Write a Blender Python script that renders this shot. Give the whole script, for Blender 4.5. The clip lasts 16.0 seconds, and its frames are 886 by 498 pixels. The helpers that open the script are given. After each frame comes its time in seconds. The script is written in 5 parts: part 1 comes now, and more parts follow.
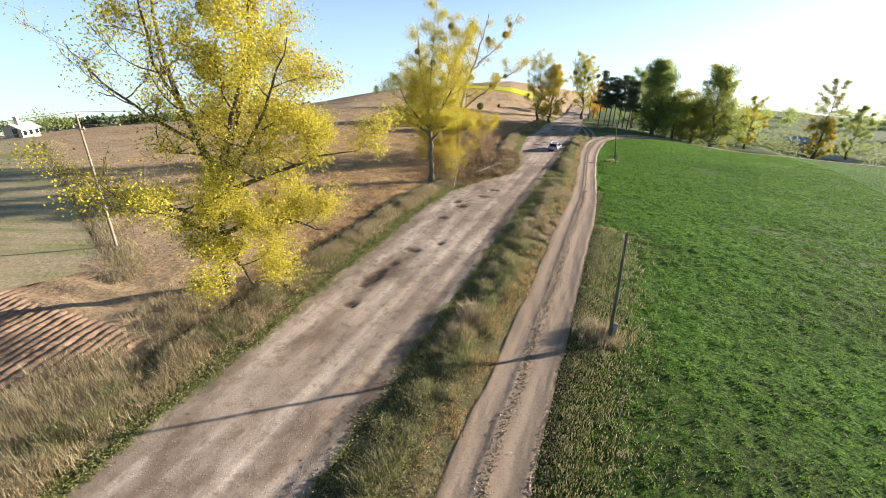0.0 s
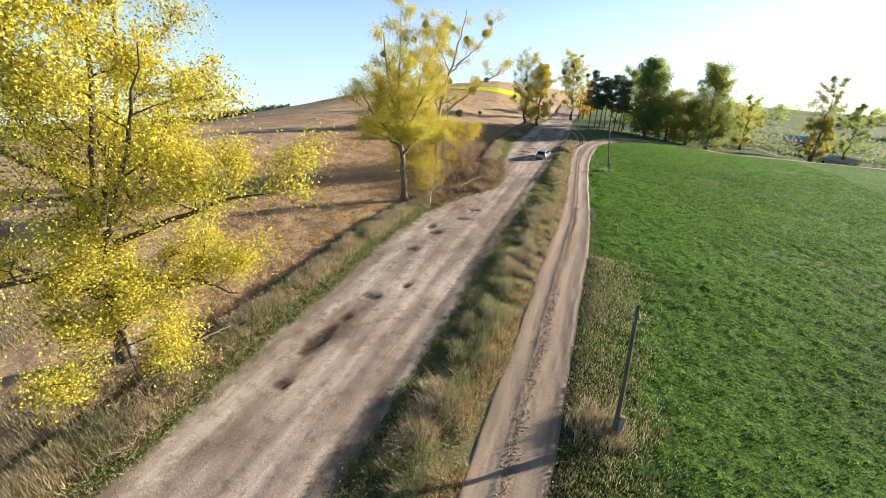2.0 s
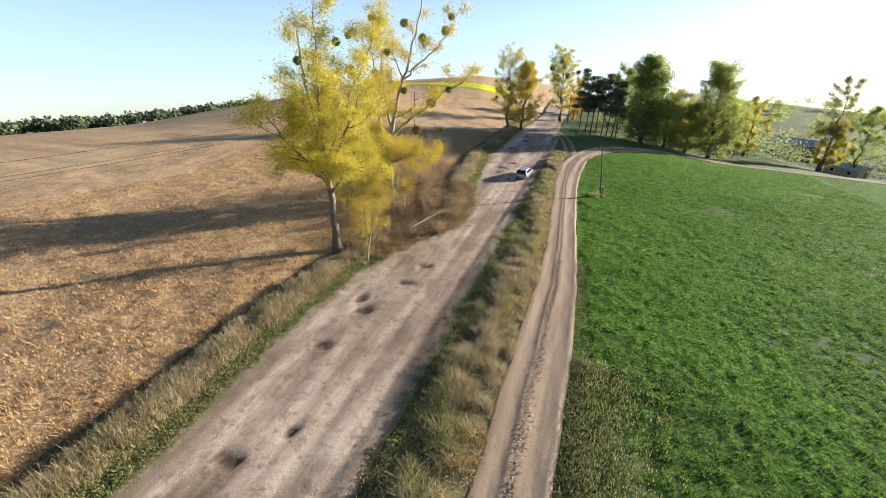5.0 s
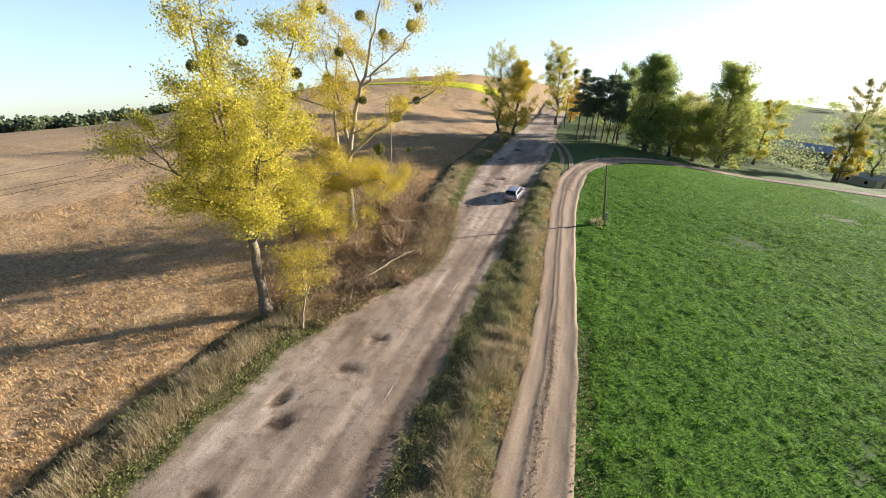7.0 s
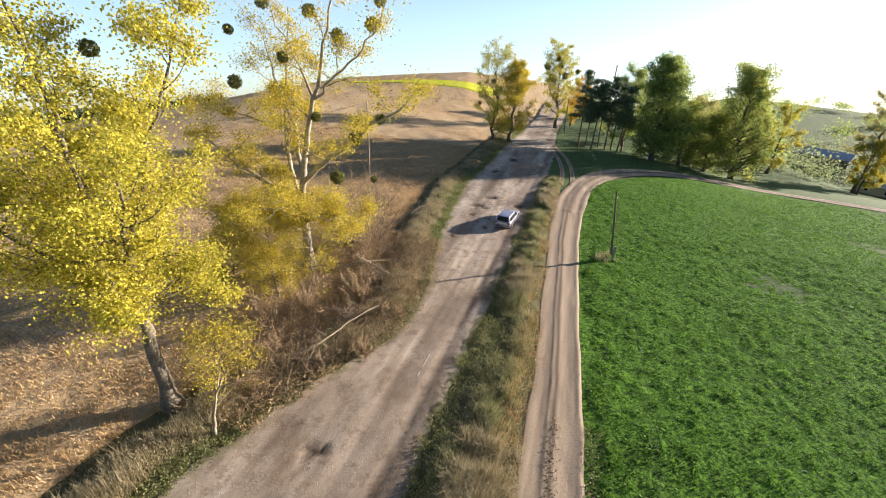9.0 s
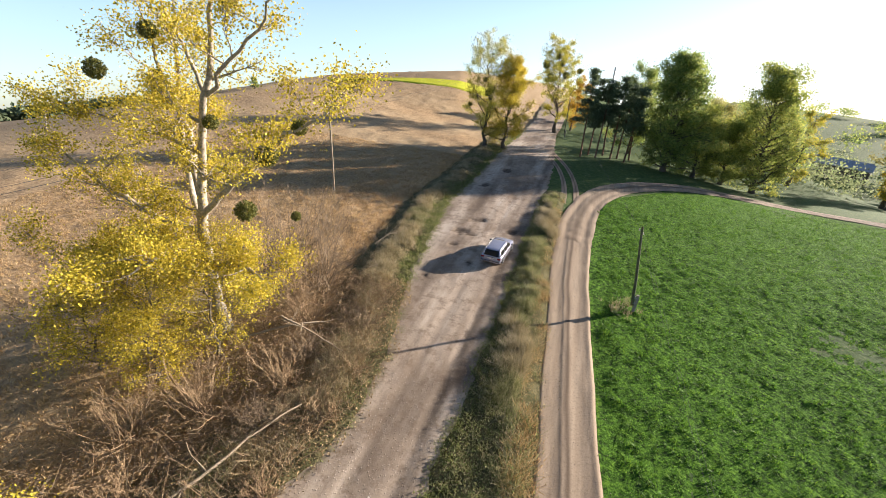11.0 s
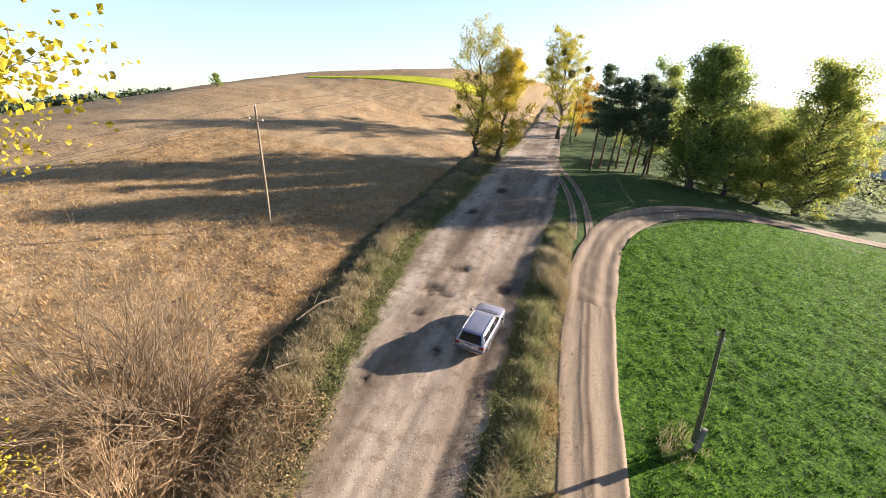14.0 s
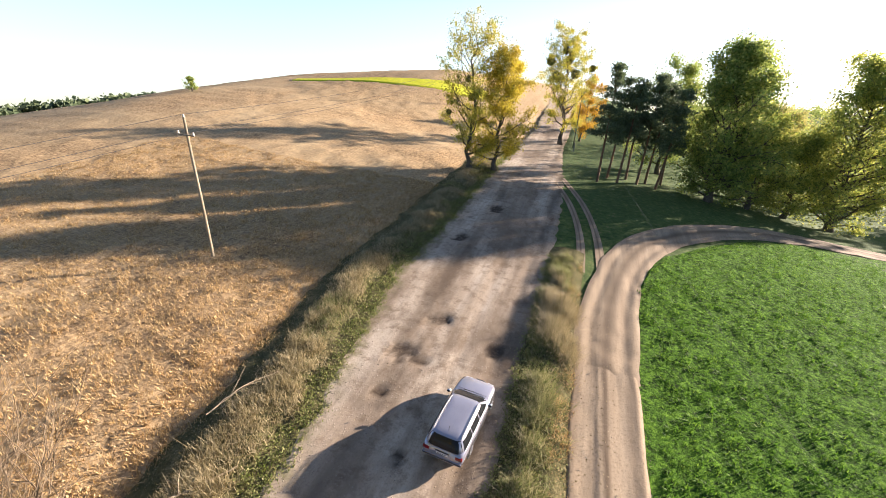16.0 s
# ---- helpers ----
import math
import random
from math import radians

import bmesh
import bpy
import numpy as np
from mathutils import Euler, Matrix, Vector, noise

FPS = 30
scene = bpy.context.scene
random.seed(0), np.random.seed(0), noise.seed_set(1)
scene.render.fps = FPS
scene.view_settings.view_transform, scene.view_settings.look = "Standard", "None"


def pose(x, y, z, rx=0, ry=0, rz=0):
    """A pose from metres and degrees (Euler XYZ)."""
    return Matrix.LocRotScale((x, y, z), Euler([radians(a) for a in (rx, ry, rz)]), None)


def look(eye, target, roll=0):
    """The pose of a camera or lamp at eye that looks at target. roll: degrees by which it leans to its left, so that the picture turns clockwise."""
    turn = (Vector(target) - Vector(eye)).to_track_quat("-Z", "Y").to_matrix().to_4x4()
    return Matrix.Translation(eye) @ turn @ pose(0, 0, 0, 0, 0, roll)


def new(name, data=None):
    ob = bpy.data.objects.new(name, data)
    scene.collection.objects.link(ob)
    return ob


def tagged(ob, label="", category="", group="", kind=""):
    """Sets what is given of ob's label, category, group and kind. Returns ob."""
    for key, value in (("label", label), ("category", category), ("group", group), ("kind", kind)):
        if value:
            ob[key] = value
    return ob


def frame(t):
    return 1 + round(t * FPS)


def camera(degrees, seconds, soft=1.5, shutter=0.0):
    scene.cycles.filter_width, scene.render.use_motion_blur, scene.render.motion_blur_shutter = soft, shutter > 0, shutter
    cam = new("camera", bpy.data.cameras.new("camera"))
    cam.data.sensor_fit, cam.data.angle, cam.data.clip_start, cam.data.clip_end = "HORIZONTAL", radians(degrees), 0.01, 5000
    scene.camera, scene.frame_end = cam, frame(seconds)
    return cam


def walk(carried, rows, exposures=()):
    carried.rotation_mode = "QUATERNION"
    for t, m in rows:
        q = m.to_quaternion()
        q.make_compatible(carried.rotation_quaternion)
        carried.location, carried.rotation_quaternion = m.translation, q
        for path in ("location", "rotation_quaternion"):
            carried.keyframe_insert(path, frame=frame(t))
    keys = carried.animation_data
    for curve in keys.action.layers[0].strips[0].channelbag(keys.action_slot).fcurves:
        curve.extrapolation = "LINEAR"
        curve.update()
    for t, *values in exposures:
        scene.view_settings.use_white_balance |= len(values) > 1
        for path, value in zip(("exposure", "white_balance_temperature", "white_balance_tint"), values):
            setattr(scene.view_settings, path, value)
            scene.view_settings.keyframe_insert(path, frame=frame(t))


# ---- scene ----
LENS = 92.01
ROWS = [  # seconds, x, y, z, yaw, pitch, roll
    (0.0, 0.000, 0.000, 17.599, 22.001, -24.248, -1.865),
    (0.5, -0.570, 1.736, 17.468, 21.715, -24.203, -1.699),
    (1.0, -0.871, 3.723, 17.547, 21.236, -24.174, -1.524),
    (1.5, -1.012, 5.953, 17.767, 20.912, -24.267, -1.386),
    (2.0, -0.998, 8.422, 18.133, 20.620, -24.392, -1.401),
    (2.5, -1.015, 10.922, 18.483, 20.466, -24.658, -1.482),
    (3.0, -1.148, 13.569, 18.834, 20.308, -24.961, -1.675),
    (3.5, -1.323, 16.179, 19.170, 20.029, -25.292, -1.843),
    (4.0, -1.366, 18.645, 19.493, 19.898, -25.410, -1.820),
    (6.5, -2.736, 33.097, 20.022, 19.193, -26.103, -2.047),
    (7.0, -3.032, 35.871, 20.185, 19.127, -26.196, -2.152),
    (7.5, -3.371, 38.450, 20.306, 19.082, -26.417, -2.197),
    (8.0, -3.663, 40.920, 20.499, 19.051, -26.584, -2.279),
    (8.5, -3.954, 43.221, 20.705, 19.047, -26.738, -2.449),
    (9.0, -4.276, 45.547, 20.848, 19.029, -26.881, -2.585),
    (11.5, -6.359, 60.041, 18.976, 18.743, -26.802, -3.502),
    (12.0, -6.659, 62.611, 18.712, 18.869, -26.815, -3.604),
    (12.5, -6.965, 65.043, 18.433, 18.851, -26.917, -3.737),
    (13.0, -7.309, 67.393, 18.246, 18.829, -26.880, -3.750),
    (13.5, -7.616, 69.600, 18.064, 18.797, -26.876, -3.713),
    (14.0, -7.878, 71.744, 17.982, 18.835, -26.896, -3.680),
    (14.5, -8.074, 73.803, 17.915, 18.888, -26.904, -3.613),
    (15.0, -8.303, 75.901, 17.694, 18.873, -26.807, -3.470),
    (15.5, -8.528, 77.903, 17.527, 18.890, -26.758, -3.364),
    (16.0, -8.736, 79.882, 17.421, 18.894, -26.737, -3.237),
]

EXPOSURES = [(0.0, 1.43, 6350, 17), (10.0, 1.40, 6400, 17), (13.5, 1.52, 6550, 19), (16.0, 1.74, 6750, 20)]
SKY, SUN = 0.086, 6.2

cam = camera(LENS, 16.0, soft=0.45)
walk(cam, [(t, pose(x, y, z, 90 + pitch, roll, yaw)) for t, x, y, z, yaw, pitch, roll in ROWS], EXPOSURES)

# ---- sky and sun ----
SUN_AZ, SUN_EL = 50.0, 13.0
world = bpy.data.worlds.new("sky")
scene.world = world
world.use_nodes = True
wn = world.node_tree.nodes
sky = wn.new("ShaderNodeTexSky")
sky.sky_type, sky.sun_disc = "NISHITA", False
sky.sun_elevation, sky.sun_rotation = radians(SUN_EL), radians(SUN_AZ)
sky.air_density, sky.dust_density, sky.ozone_density = 1.0, 1.0, 2.2
wn["Background"].inputs["Strength"].default_value = SKY
coord, lower = wn.new("ShaderNodeTexCoord"), wn.new("ShaderNodeVectorMath")
lower.operation = "ADD"
lower.inputs[1].default_value = (0, 0, 0.16)
world.node_tree.links.new(coord.outputs["Generated"], lower.inputs[0])
world.node_tree.links.new(lower.outputs[0], sky.inputs[0])
# thin bright haze along the horizon
split, reach, haze = wn.new("ShaderNodeSeparateXYZ"), wn.new("ShaderNodeMapRange"), wn.new("ShaderNodeMix")
world.node_tree.links.new(coord.outputs["Generated"], split.inputs[0])
world.node_tree.links.new(split.outputs[2], reach.inputs["Value"])
reach.interpolation_type = "SMOOTHSTEP"
for key, value in (("From Min", -0.02), ("From Max", 0.30), ("To Min", 1.0), ("To Max", 0.0)):
    reach.inputs[key].default_value = value
haze.data_type, haze.blend_type = "RGBA", "ADD"
haze.inputs[7].default_value = (0.92, 1.28, 1.42, 1)
world.node_tree.links.new(reach.outputs[0], haze.inputs[0])
world.node_tree.links.new(sky.outputs[0], haze.inputs[6])
world.node_tree.links.new(haze.outputs[2], wn["Background"].inputs["Color"])
sun_data = bpy.data.lights.new("sun", "SUN")
sun_data.energy, sun_data.angle, sun_data.color = SUN, radians(0.6), (1.0, 0.90, 0.76)
sun = new("sun", sun_data)
sun.matrix_world = look((0, 0, 60), (-math.sin(radians(SUN_AZ)) * 50, -math.cos(radians(SUN_AZ)) * 50, 60 - 50 * math.tan(radians(SUN_EL))))


# ---- small numeric helpers ----
def sst(a, b, x):
    t = np.clip((x - a) / (b - a), 0, 1)
    return t * t * (3 - 2 * t)


def _hash(i, j, seed):
    h = np.sin(i * 127.1 + j * 311.7 + seed * 74.7) * 43758.5453
    return h - np.floor(h)


def vnoise(x, y, seed=0):
    """Smooth value noise from 0 to 1."""
    xi, yi = np.floor(x), np.floor(y)
    u, v = x - xi, y - yi
    u, v = u * u * (3 - 2 * u), v * v * (3 - 2 * v)
    a, b = _hash(xi, yi, seed), _hash(xi + 1, yi, seed)
    c, d = _hash(xi, yi + 1, seed), _hash(xi + 1, yi + 1, seed)
    return (a * (1 - u) + b * u) * (1 - v) + (c * (1 - u) + d * u) * v


def fbm(x, y, seed=0, octaves=3):
    total, amp, norm = 0, 1.0, 0
    for o in range(octaves):
        total = total + amp * vnoise(x * 2 ** o, y * 2 ** o, seed + o * 13)
        norm += amp
        amp *= 0.5
    return total / norm


# the hill round the middle of the road: bearing, height of the crest, where the far slope begins
HILL_AZ = [-180, -95, -75, -60, -45, -30, -15, -5, 5, 14, 180]
HILL_RISE = [0, -3.0, -3.0, -2.4, 4.6, 7.4, 11.0, 8.0, 0, 0, 0]
HILL_END = [150, 108, 108, 102, 104, 160, 162, 175, 200, 400, 400]
HILL_FULL = [170, 170, 170, 170, 170, 170, 170, 170, 170, 170, 170]


def land(x, y):
    """Height of the land: a level road, a rise on one side, a valley on the other."""
    x, y = np.asarray(x, float), np.asarray(y, float)
    z = 0.25 * np.exp(-((y - 75) / 45) ** 2) * (1 - sst(-16, 2, x)) - 0.3 * sst(50, 95, y) * sst(-12, 8, x) - 0.3 * np.exp(-((y - 18) / 22) ** 2) * (1 - sst(-14, 10, x))
    z = z - 2.5 * sst(130, 190, y) - 4.6 * sst(-4, 35, x) * sst(95, 165, y)
    z = z - 6.0 * sst(32, 75, x) * sst(130, 200, y)
    dx, dy = x + 6, y - 45
    r, az = np.hypot(dx, dy), np.degrees(np.arctan2(dx, dy))
    rise = np.interp(az, HILL_AZ, HILL_RISE) * sst(66, 170, r) * sst(0, 55, -24 - x + 0.6 * np.maximum(0, y - 165))
    beyond = np.maximum(0, r - np.interp(az, HILL_AZ, HILL_END))
    return z + rise - 0.16 * beyond ** 2 / (beyond + 40)


# ---- mesh helpers ----
def mesh_of(name, verts, faces, material, smooth=False):
    """A mesh from arrays: verts (n, 3), faces (m, 3) or (m, 4)."""
    verts, faces = np.asarray(verts, np.float32), np.asarray(faces, np.int32)
    me = bpy.data.meshes.new(name)
    k = faces.shape[1]
    me.vertices.add(len(verts))
    me.vertices.foreach_set("co", verts.ravel())
    me.loops.add(faces.size)
    me.loops.foreach_set("vertex_index", faces.ravel())
    me.polygons.add(len(faces))
    me.polygons.foreach_set("loop_start", np.arange(0, faces.size, k, dtype=np.int32))
    me.polygons.foreach_set("use_smooth", np.full(len(faces), smooth, dtype=bool))
    me.update(calc_edges=True)
    me.validate()
    if material:
        me.materials.append(material)
    return me


def attach(ob, parent):
    ob.parent = parent
    return ob


def thing(name, label, category, at=(0, 0, 0), turn=0.0, group="", kind=""):
    ob = new(name)
    ob.empty_display_size = 0.3
    ob.matrix_basis = pose(*at, 0, 0, turn)
    return tagged(ob, label, category, group, kind)


def part(name, bm, material, parent, label="", smooth=False):
    """Links a bmesh as one mesh object under a thing or a part."""
    me = bpy.data.meshes.new(name)
    bm.to_mesh(me)
    bm.free()
    if material:
        me.materials.append(material)
    if smooth:
        me.polygons.foreach_set("use_smooth", [True] * len(me.polygons))
    ob = attach(new(name, me), parent)
    return tagged(ob, label)


def sheet(name, X, Y, Z, material, smooth=True):
    """A sheet over a grid of points; returns the object."""
    n, m = X.shape
    idx = np.arange(n * m).reshape(n, m)
    faces = np.stack([idx[:-1, :-1], idx[1:, :-1], idx[1:, 1:], idx[:-1, 1:]], -1).reshape(-1, 4)
    return new(name, mesh_of(name, np.stack([X, Y, Z], -1).reshape(-1, 3), faces, material, smooth))


def set_mask(ob, name, values):
    layer = ob.data.attributes.new(name, "FLOAT", "POINT")
    layer.data.foreach_set("value", np.asarray(values, np.float32).ravel())


class Tubes:
    """Collects round limbs into one mesh."""

    def __init__(self):
        self.v, self.f, self.n = [], [], 0

    def add(self, path, radii, sides=6):
        path, radii = np.asarray(path, float), np.asarray(radii, float)
        n = len(path)
        tan = np.gradient(path, axis=0)
        tan /= np.linalg.norm(tan, axis=1)[:, None] + 1e-9
        ref = np.array([0.31, 0.95, 0.05]) if abs(tan[0, 1]) < 0.8 else np.array([0.95, 0.1, 0.3])
        a = np.cross(tan, ref)
        a /= np.linalg.norm(a, axis=1)[:, None] + 1e-9
        b = np.cross(tan, a)
        ang = np.arange(sides) * 2 * np.pi / sides
        ring = path[:, None] + radii[:, None, None] * (np.cos(ang)[None, :, None] * a[:, None] + np.sin(ang)[None, :, None] * b[:, None])
        idx = self.n + np.arange(n * sides).reshape(n, sides)
        nxt = np.roll(idx, -1, 1)
        self.f.append(np.stack([idx[:-1], nxt[:-1], nxt[1:], idx[1:]], -1).reshape(-1, 4))
        self.v.append(ring.reshape(-1, 3))
        self.n += n * sides

    def mesh(self, name, material):
        return mesh_of(name, np.concatenate(self.v), np.concatenate(self.f), material, True)


def leaf_mesh(name, centres, sizes, rng, material, aspect=1.0, flat=0.0):
    """Small folded leaves: four points, two triangles each."""
    n = len(centres)
    d = rng.normal(size=(n, 3))
    d[:, 2] *= 1 - flat
    d /= np.linalg.norm(d, axis=1)[:, None]
    e = np.cross(d, rng.normal(size=(n, 3)))
    e /= np.linalg.norm(e, axis=1)[:, None]
    nrm = np.cross(d, e)
    s = sizes[:, None]
    v = np.stack([centres - d * s * 0.5 * aspect, centres + e * s * 0.42 + nrm * s * 0.12, centres + d * s * 0.5 * aspect, centres - e * s * 0.42 + nrm * s * 0.12], 1)
    base = np.arange(n)[:, None] * 4
    f = np.concatenate([base + [0, 1, 2], base + [0, 2, 3]], 0)
    return mesh_of(name, v.reshape(-1, 3), f, material)


def tuft_mesh(name, x, y, z, h, rng, material, blades=7, width=0.03, lean=0.45, spread=0.12, bend=0.35, simple=False):
    """Tufts of grass: each blade one triangle, or two, bent at half height."""
    n = len(x)
    N = n * blades
    cx, cy, cz, ch = (np.repeat(np.asarray(a, float), blades) for a in (x, y, z, h))
    az = rng.uniform(0, 2 * np.pi, N)
    ch = ch * rng.uniform(0.55, 1.1, N)
    off = rng.normal(size=(N, 2)) * spread
    le = np.abs(rng.normal(size=N)) * lean
    dx, dy = np.cos(az), np.sin(az)
    p = np.stack([cx + off[:, 0], cy + off[:, 1], cz - 0.03], 1)
    w = width * rng.uniform(0.6, 1.4, N)
    side = np.stack([-dy * w, dx * w, 0 * w], 1)
    tip = p + np.stack([dx * le * ch * (0.8 + bend), dy * le * ch * (0.8 + bend), ch], 1)
    if simple:
        v = np.stack([p - side, p + side, tip], 1).reshape(-1, 3)
        f = np.arange(N * 3).reshape(N, 3)
    else:
        mid = p + np.stack([dx * le * ch * 0.35, dy * le * ch * 0.35, ch * 0.6], 1)
        v = np.stack([p - side, p + side, mid - side * 0.6, tip], 1).reshape(-1, 3)
        b = np.arange(N)[:, None] * 4
        f = np.concatenate([b + [0, 1, 2], b + [2, 1, 3]], 0)
    return mesh_of(name, v, f, material)


# ---- materials ----
def ramp(nt, fac, stops):
    r = nt.nodes.new("ShaderNodeValToRGB")
    el = r.color_ramp.elements
    while len(el) < len(stops):
        el.new(0.5)
    for e, (p, c) in zip(el, stops):
        e.position, e.color = p, (*c, 1) if len(c) == 3 else c
    nt.links.new(fac, r.inputs[0])
    return r.outputs[0]


def noise_at(nt, vec, scale, detail=4.0, rough=0.6, stretch=None):
    if stretch:
        m = nt.nodes.new("ShaderNodeMapping")
        m.inputs["Scale"].default_value = stretch
        nt.links.new(vec, m.inputs[0])
        vec = m.outputs[0]
    n = nt.nodes.new("ShaderNodeTexNoise")
    n.inputs["Scale"].default_value, n.inputs["Detail"].default_value, n.inputs["Roughness"].default_value = scale, detail, rough
    nt.links.new(vec, n.inputs["Vector"])
    return n.outputs[0]


def mix(nt, fac, a, b, blend="MIX"):
    m = nt.nodes.new("ShaderNodeMix")
    m.data_type, m.blend_type = "RGBA", blend
    for i, val in ((0, fac), (6, a), (7, b)):
        if hasattr(val, "is_linked"):
            nt.links.new(val, m.inputs[i])
        elif i == 0:
            m.inputs[0].default_value = val
        else:
            m.inputs[i].default_value = (*val, 1)
    return m.outputs[2]


def maths(nt, op, a, b=None):
    m = nt.nodes.new("ShaderNodeMath")
    m.operation = op
    for i, val in enumerate((a, b)):
        if val is None:
            continue
        if hasattr(val, "is_linked"):
            nt.links.new(val, m.inputs[i])
        else:
            m.inputs[i].default_value = val
    return m.outputs[0]


def start(name, rough=0.9, spec=0.3):
    m = bpy.data.materials.new(name)
    m.use_nodes = True
    nt = m.node_tree
    b = nt.nodes["Principled BSDF"]
    b.inputs["Roughness"].default_value = rough
    b.inputs["Specular IOR Level"].default_value = spec
    return m, nt, b


def position(nt, local=False):
    if local:
        return nt.nodes.new("ShaderNodeTexCoord").outputs["Object"]
    return nt.nodes.new("ShaderNodeNewGeometry").outputs["Position"]


def bump(nt, bsdf, height, strength=0.5, distance=0.05):
    b = nt.nodes.new("ShaderNodeBump")
    b.inputs["Strength"].default_value, b.inputs["Distance"].default_value = strength, distance
    nt.links.new(height, b.inputs["Height"])
    nt.links.new(b.outputs[0], bsdf.inputs["Normal"])


def surface(name, c1, c2, c3, s1=0.4, s2=6.0, rough=0.9, spec=0.3, bump_strength=0.4, distance=0.02, local=False, metal=0.0):
    """A worn matt surface: c1 to c2 in large patches, c3 in fine specks."""
    m, nt, b = start(name, rough, spec)
    pos = position(nt, local)
    big = ramp(nt, noise_at(nt, pos, s1, 5), [(0.35, c1), (0.65, c2)])
    fine = noise_at(nt, pos, s2, 6, 0.7)
    col = mix(nt, ramp(nt, fine, [(0.45, (0, 0, 0)), (0.7, (1, 1, 1))]), big, c3)
    nt.links.new(col, b.inputs["Base Color"])
    b.inputs["Metallic"].default_value = metal
    bump(nt, b, fine, bump_strength, distance)
    return m


def foliage(name, colours, translucent=0.4, patch=0.35):
    """Leaves or blades: a colour of its own for each one and for patches of the crown."""
    m, nt, b = start(name, 0.6, 0.25)
    geo = nt.nodes.new("ShaderNodeNewGeometry")
    n = noise_at(nt, geo.outputs["Position"], patch, 3)
    f = maths(nt, "ADD", maths(nt, "MULTIPLY", geo.outputs["Random Per Island"], 0.55), maths(nt, "MULTIPLY", n, 0.45))
    stops = [(0.15 + 0.7 * i / (len(colours) - 1), c) for i, c in enumerate(colours)]
    col = ramp(nt, f, stops)
    nt.links.new(col, b.inputs["Base Color"])
    t = nt.nodes.new("ShaderNodeBsdfTranslucent")
    nt.links.new(col, t.inputs[0])
    mx = nt.nodes.new("ShaderNodeMixShader")
    mx.inputs[0].default_value = translucent
    nt.links.new(b.outputs[0], mx.inputs[1])
    nt.links.new(t.outputs[0], mx.inputs[2])
    nt.links.new(mx.outputs[0], nt.nodes["Material Output"].inputs[0])
    return m

yellow_leaf = foliage("yellow_poplar_leaves", [(0.18, 0.165, 0.022), (0.41, 0.345, 0.035), (0.61, 0.475, 0.042), (0.72, 0.58, 0.10)], 0.47)
lemon_leaf = foliage("lemon_poplar_leaves", [(0.18, 0.18, 0.025), (0.41, 0.38, 0.042), (0.61, 0.52, 0.055), (0.71, 0.62, 0.12)], 0.5)
lime_leaf = foliage("yellow_green_leaves", [(0.16, 0.20, 0.035), (0.36, 0.36, 0.05), (0.58, 0.50, 0.07), (0.70, 0.55, 0.10)], 0.4)
lime_green = foliage("pale_green_leaves", [(0.13, 0.18, 0.045), (0.25, 0.30, 0.07), (0.39, 0.42, 0.095), (0.56, 0.50, 0.11)], 0.6, 0.25)
green_leaf = foliage("green_leaves", [(0.11, 0.165, 0.045), (0.20, 0.275, 0.07), (0.32, 0.375, 0.10), (0.47, 0.455, 0.11)], 0.6, 0.2)
orange_leaf = foliage("orange_leaves", [(0.28, 0.17, 0.03), (0.55, 0.33, 0.03), (0.70, 0.46, 0.05)], 0.4)
scrub_leaf = foliage("dull_scrub_leaves", [(0.13, 0.17, 0.08), (0.21, 0.25, 0.12), (0.31, 0.33, 0.16)], 0.55, 0.2)
pine_leaf = foliage("pine_needles", [(0.06, 0.09, 0.05), (0.11, 0.15, 0.08), (0.17, 0.21, 0.10)], 0.4)
mistletoe_leaf = foliage("mistletoe_leaves", [(0.07, 0.08, 0.02), (0.13, 0.135, 0.03), (0.20, 0.19, 0.045)], 0.3, 2.0)
grey_leaf = foliage("thin_grey_leaves", [(0.22, 0.22, 0.09), (0.38, 0.36, 0.13), (0.55, 0.48, 0.15)], 0.45)
dry_grass = foliage("dry_grass", [(0.15, 0.125, 0.06), (0.28, 0.23, 0.12), (0.41, 0.345, 0.20), (0.54, 0.465, 0.31)], 0.35, 0.6)
mixed_grass = foliage("mixed_grass", [(0.08, 0.105, 0.032), (0.17, 0.19, 0.065), (0.31, 0.285, 0.14), (0.48, 0.42, 0.26)], 0.45, 0.9)
short_grass = foliage("short_green_grass", [(0.09, 0.14, 0.025), (0.15, 0.20, 0.03), (0.24, 0.25, 0.06)], 0.3, 0.8)
crop_grass = foliage("young_crop_blades", [(0.028, 0.078, 0.008), (0.072, 0.175, 0.014), (0.17, 0.285, 0.034)], 0.55, 0.25)
straw = foliage("dry_straw", [(0.20, 0.12, 0.055), (0.40, 0.26, 0.11), (0.56, 0.39, 0.18), (0.66, 0.51, 0.29)], 0.3, 0.6)
weed_leaf = foliage("weed_leaves", [(0.08, 0.11, 0.03), (0.18, 0.21, 0.065), (0.28, 0.28, 0.11), (0.36, 0.33, 0.18)], 0.45, 0.9)
bark = surface("poplar_bark", (0.15, 0.125, 0.09), (0.25, 0.21, 0.15), (0.06, 0.05, 0.038), 1.6, 7.0, 0.95, 0.15, 1.0, 0.09)
dark_bark = surface("dark_bark", (0.09, 0.075, 0.055), (0.15, 0.125, 0.09), (0.05, 0.04, 0.03), 1.2, 8.0, 0.95, 0.2, 0.8, 0.04)
pine_bark = surface("pine_bark", (0.13, 0.08, 0.05), (0.22, 0.13, 0.07), (0.06, 0.04, 0.03), 1.0, 9.0, 0.95, 0.2, 0.8, 0.04)
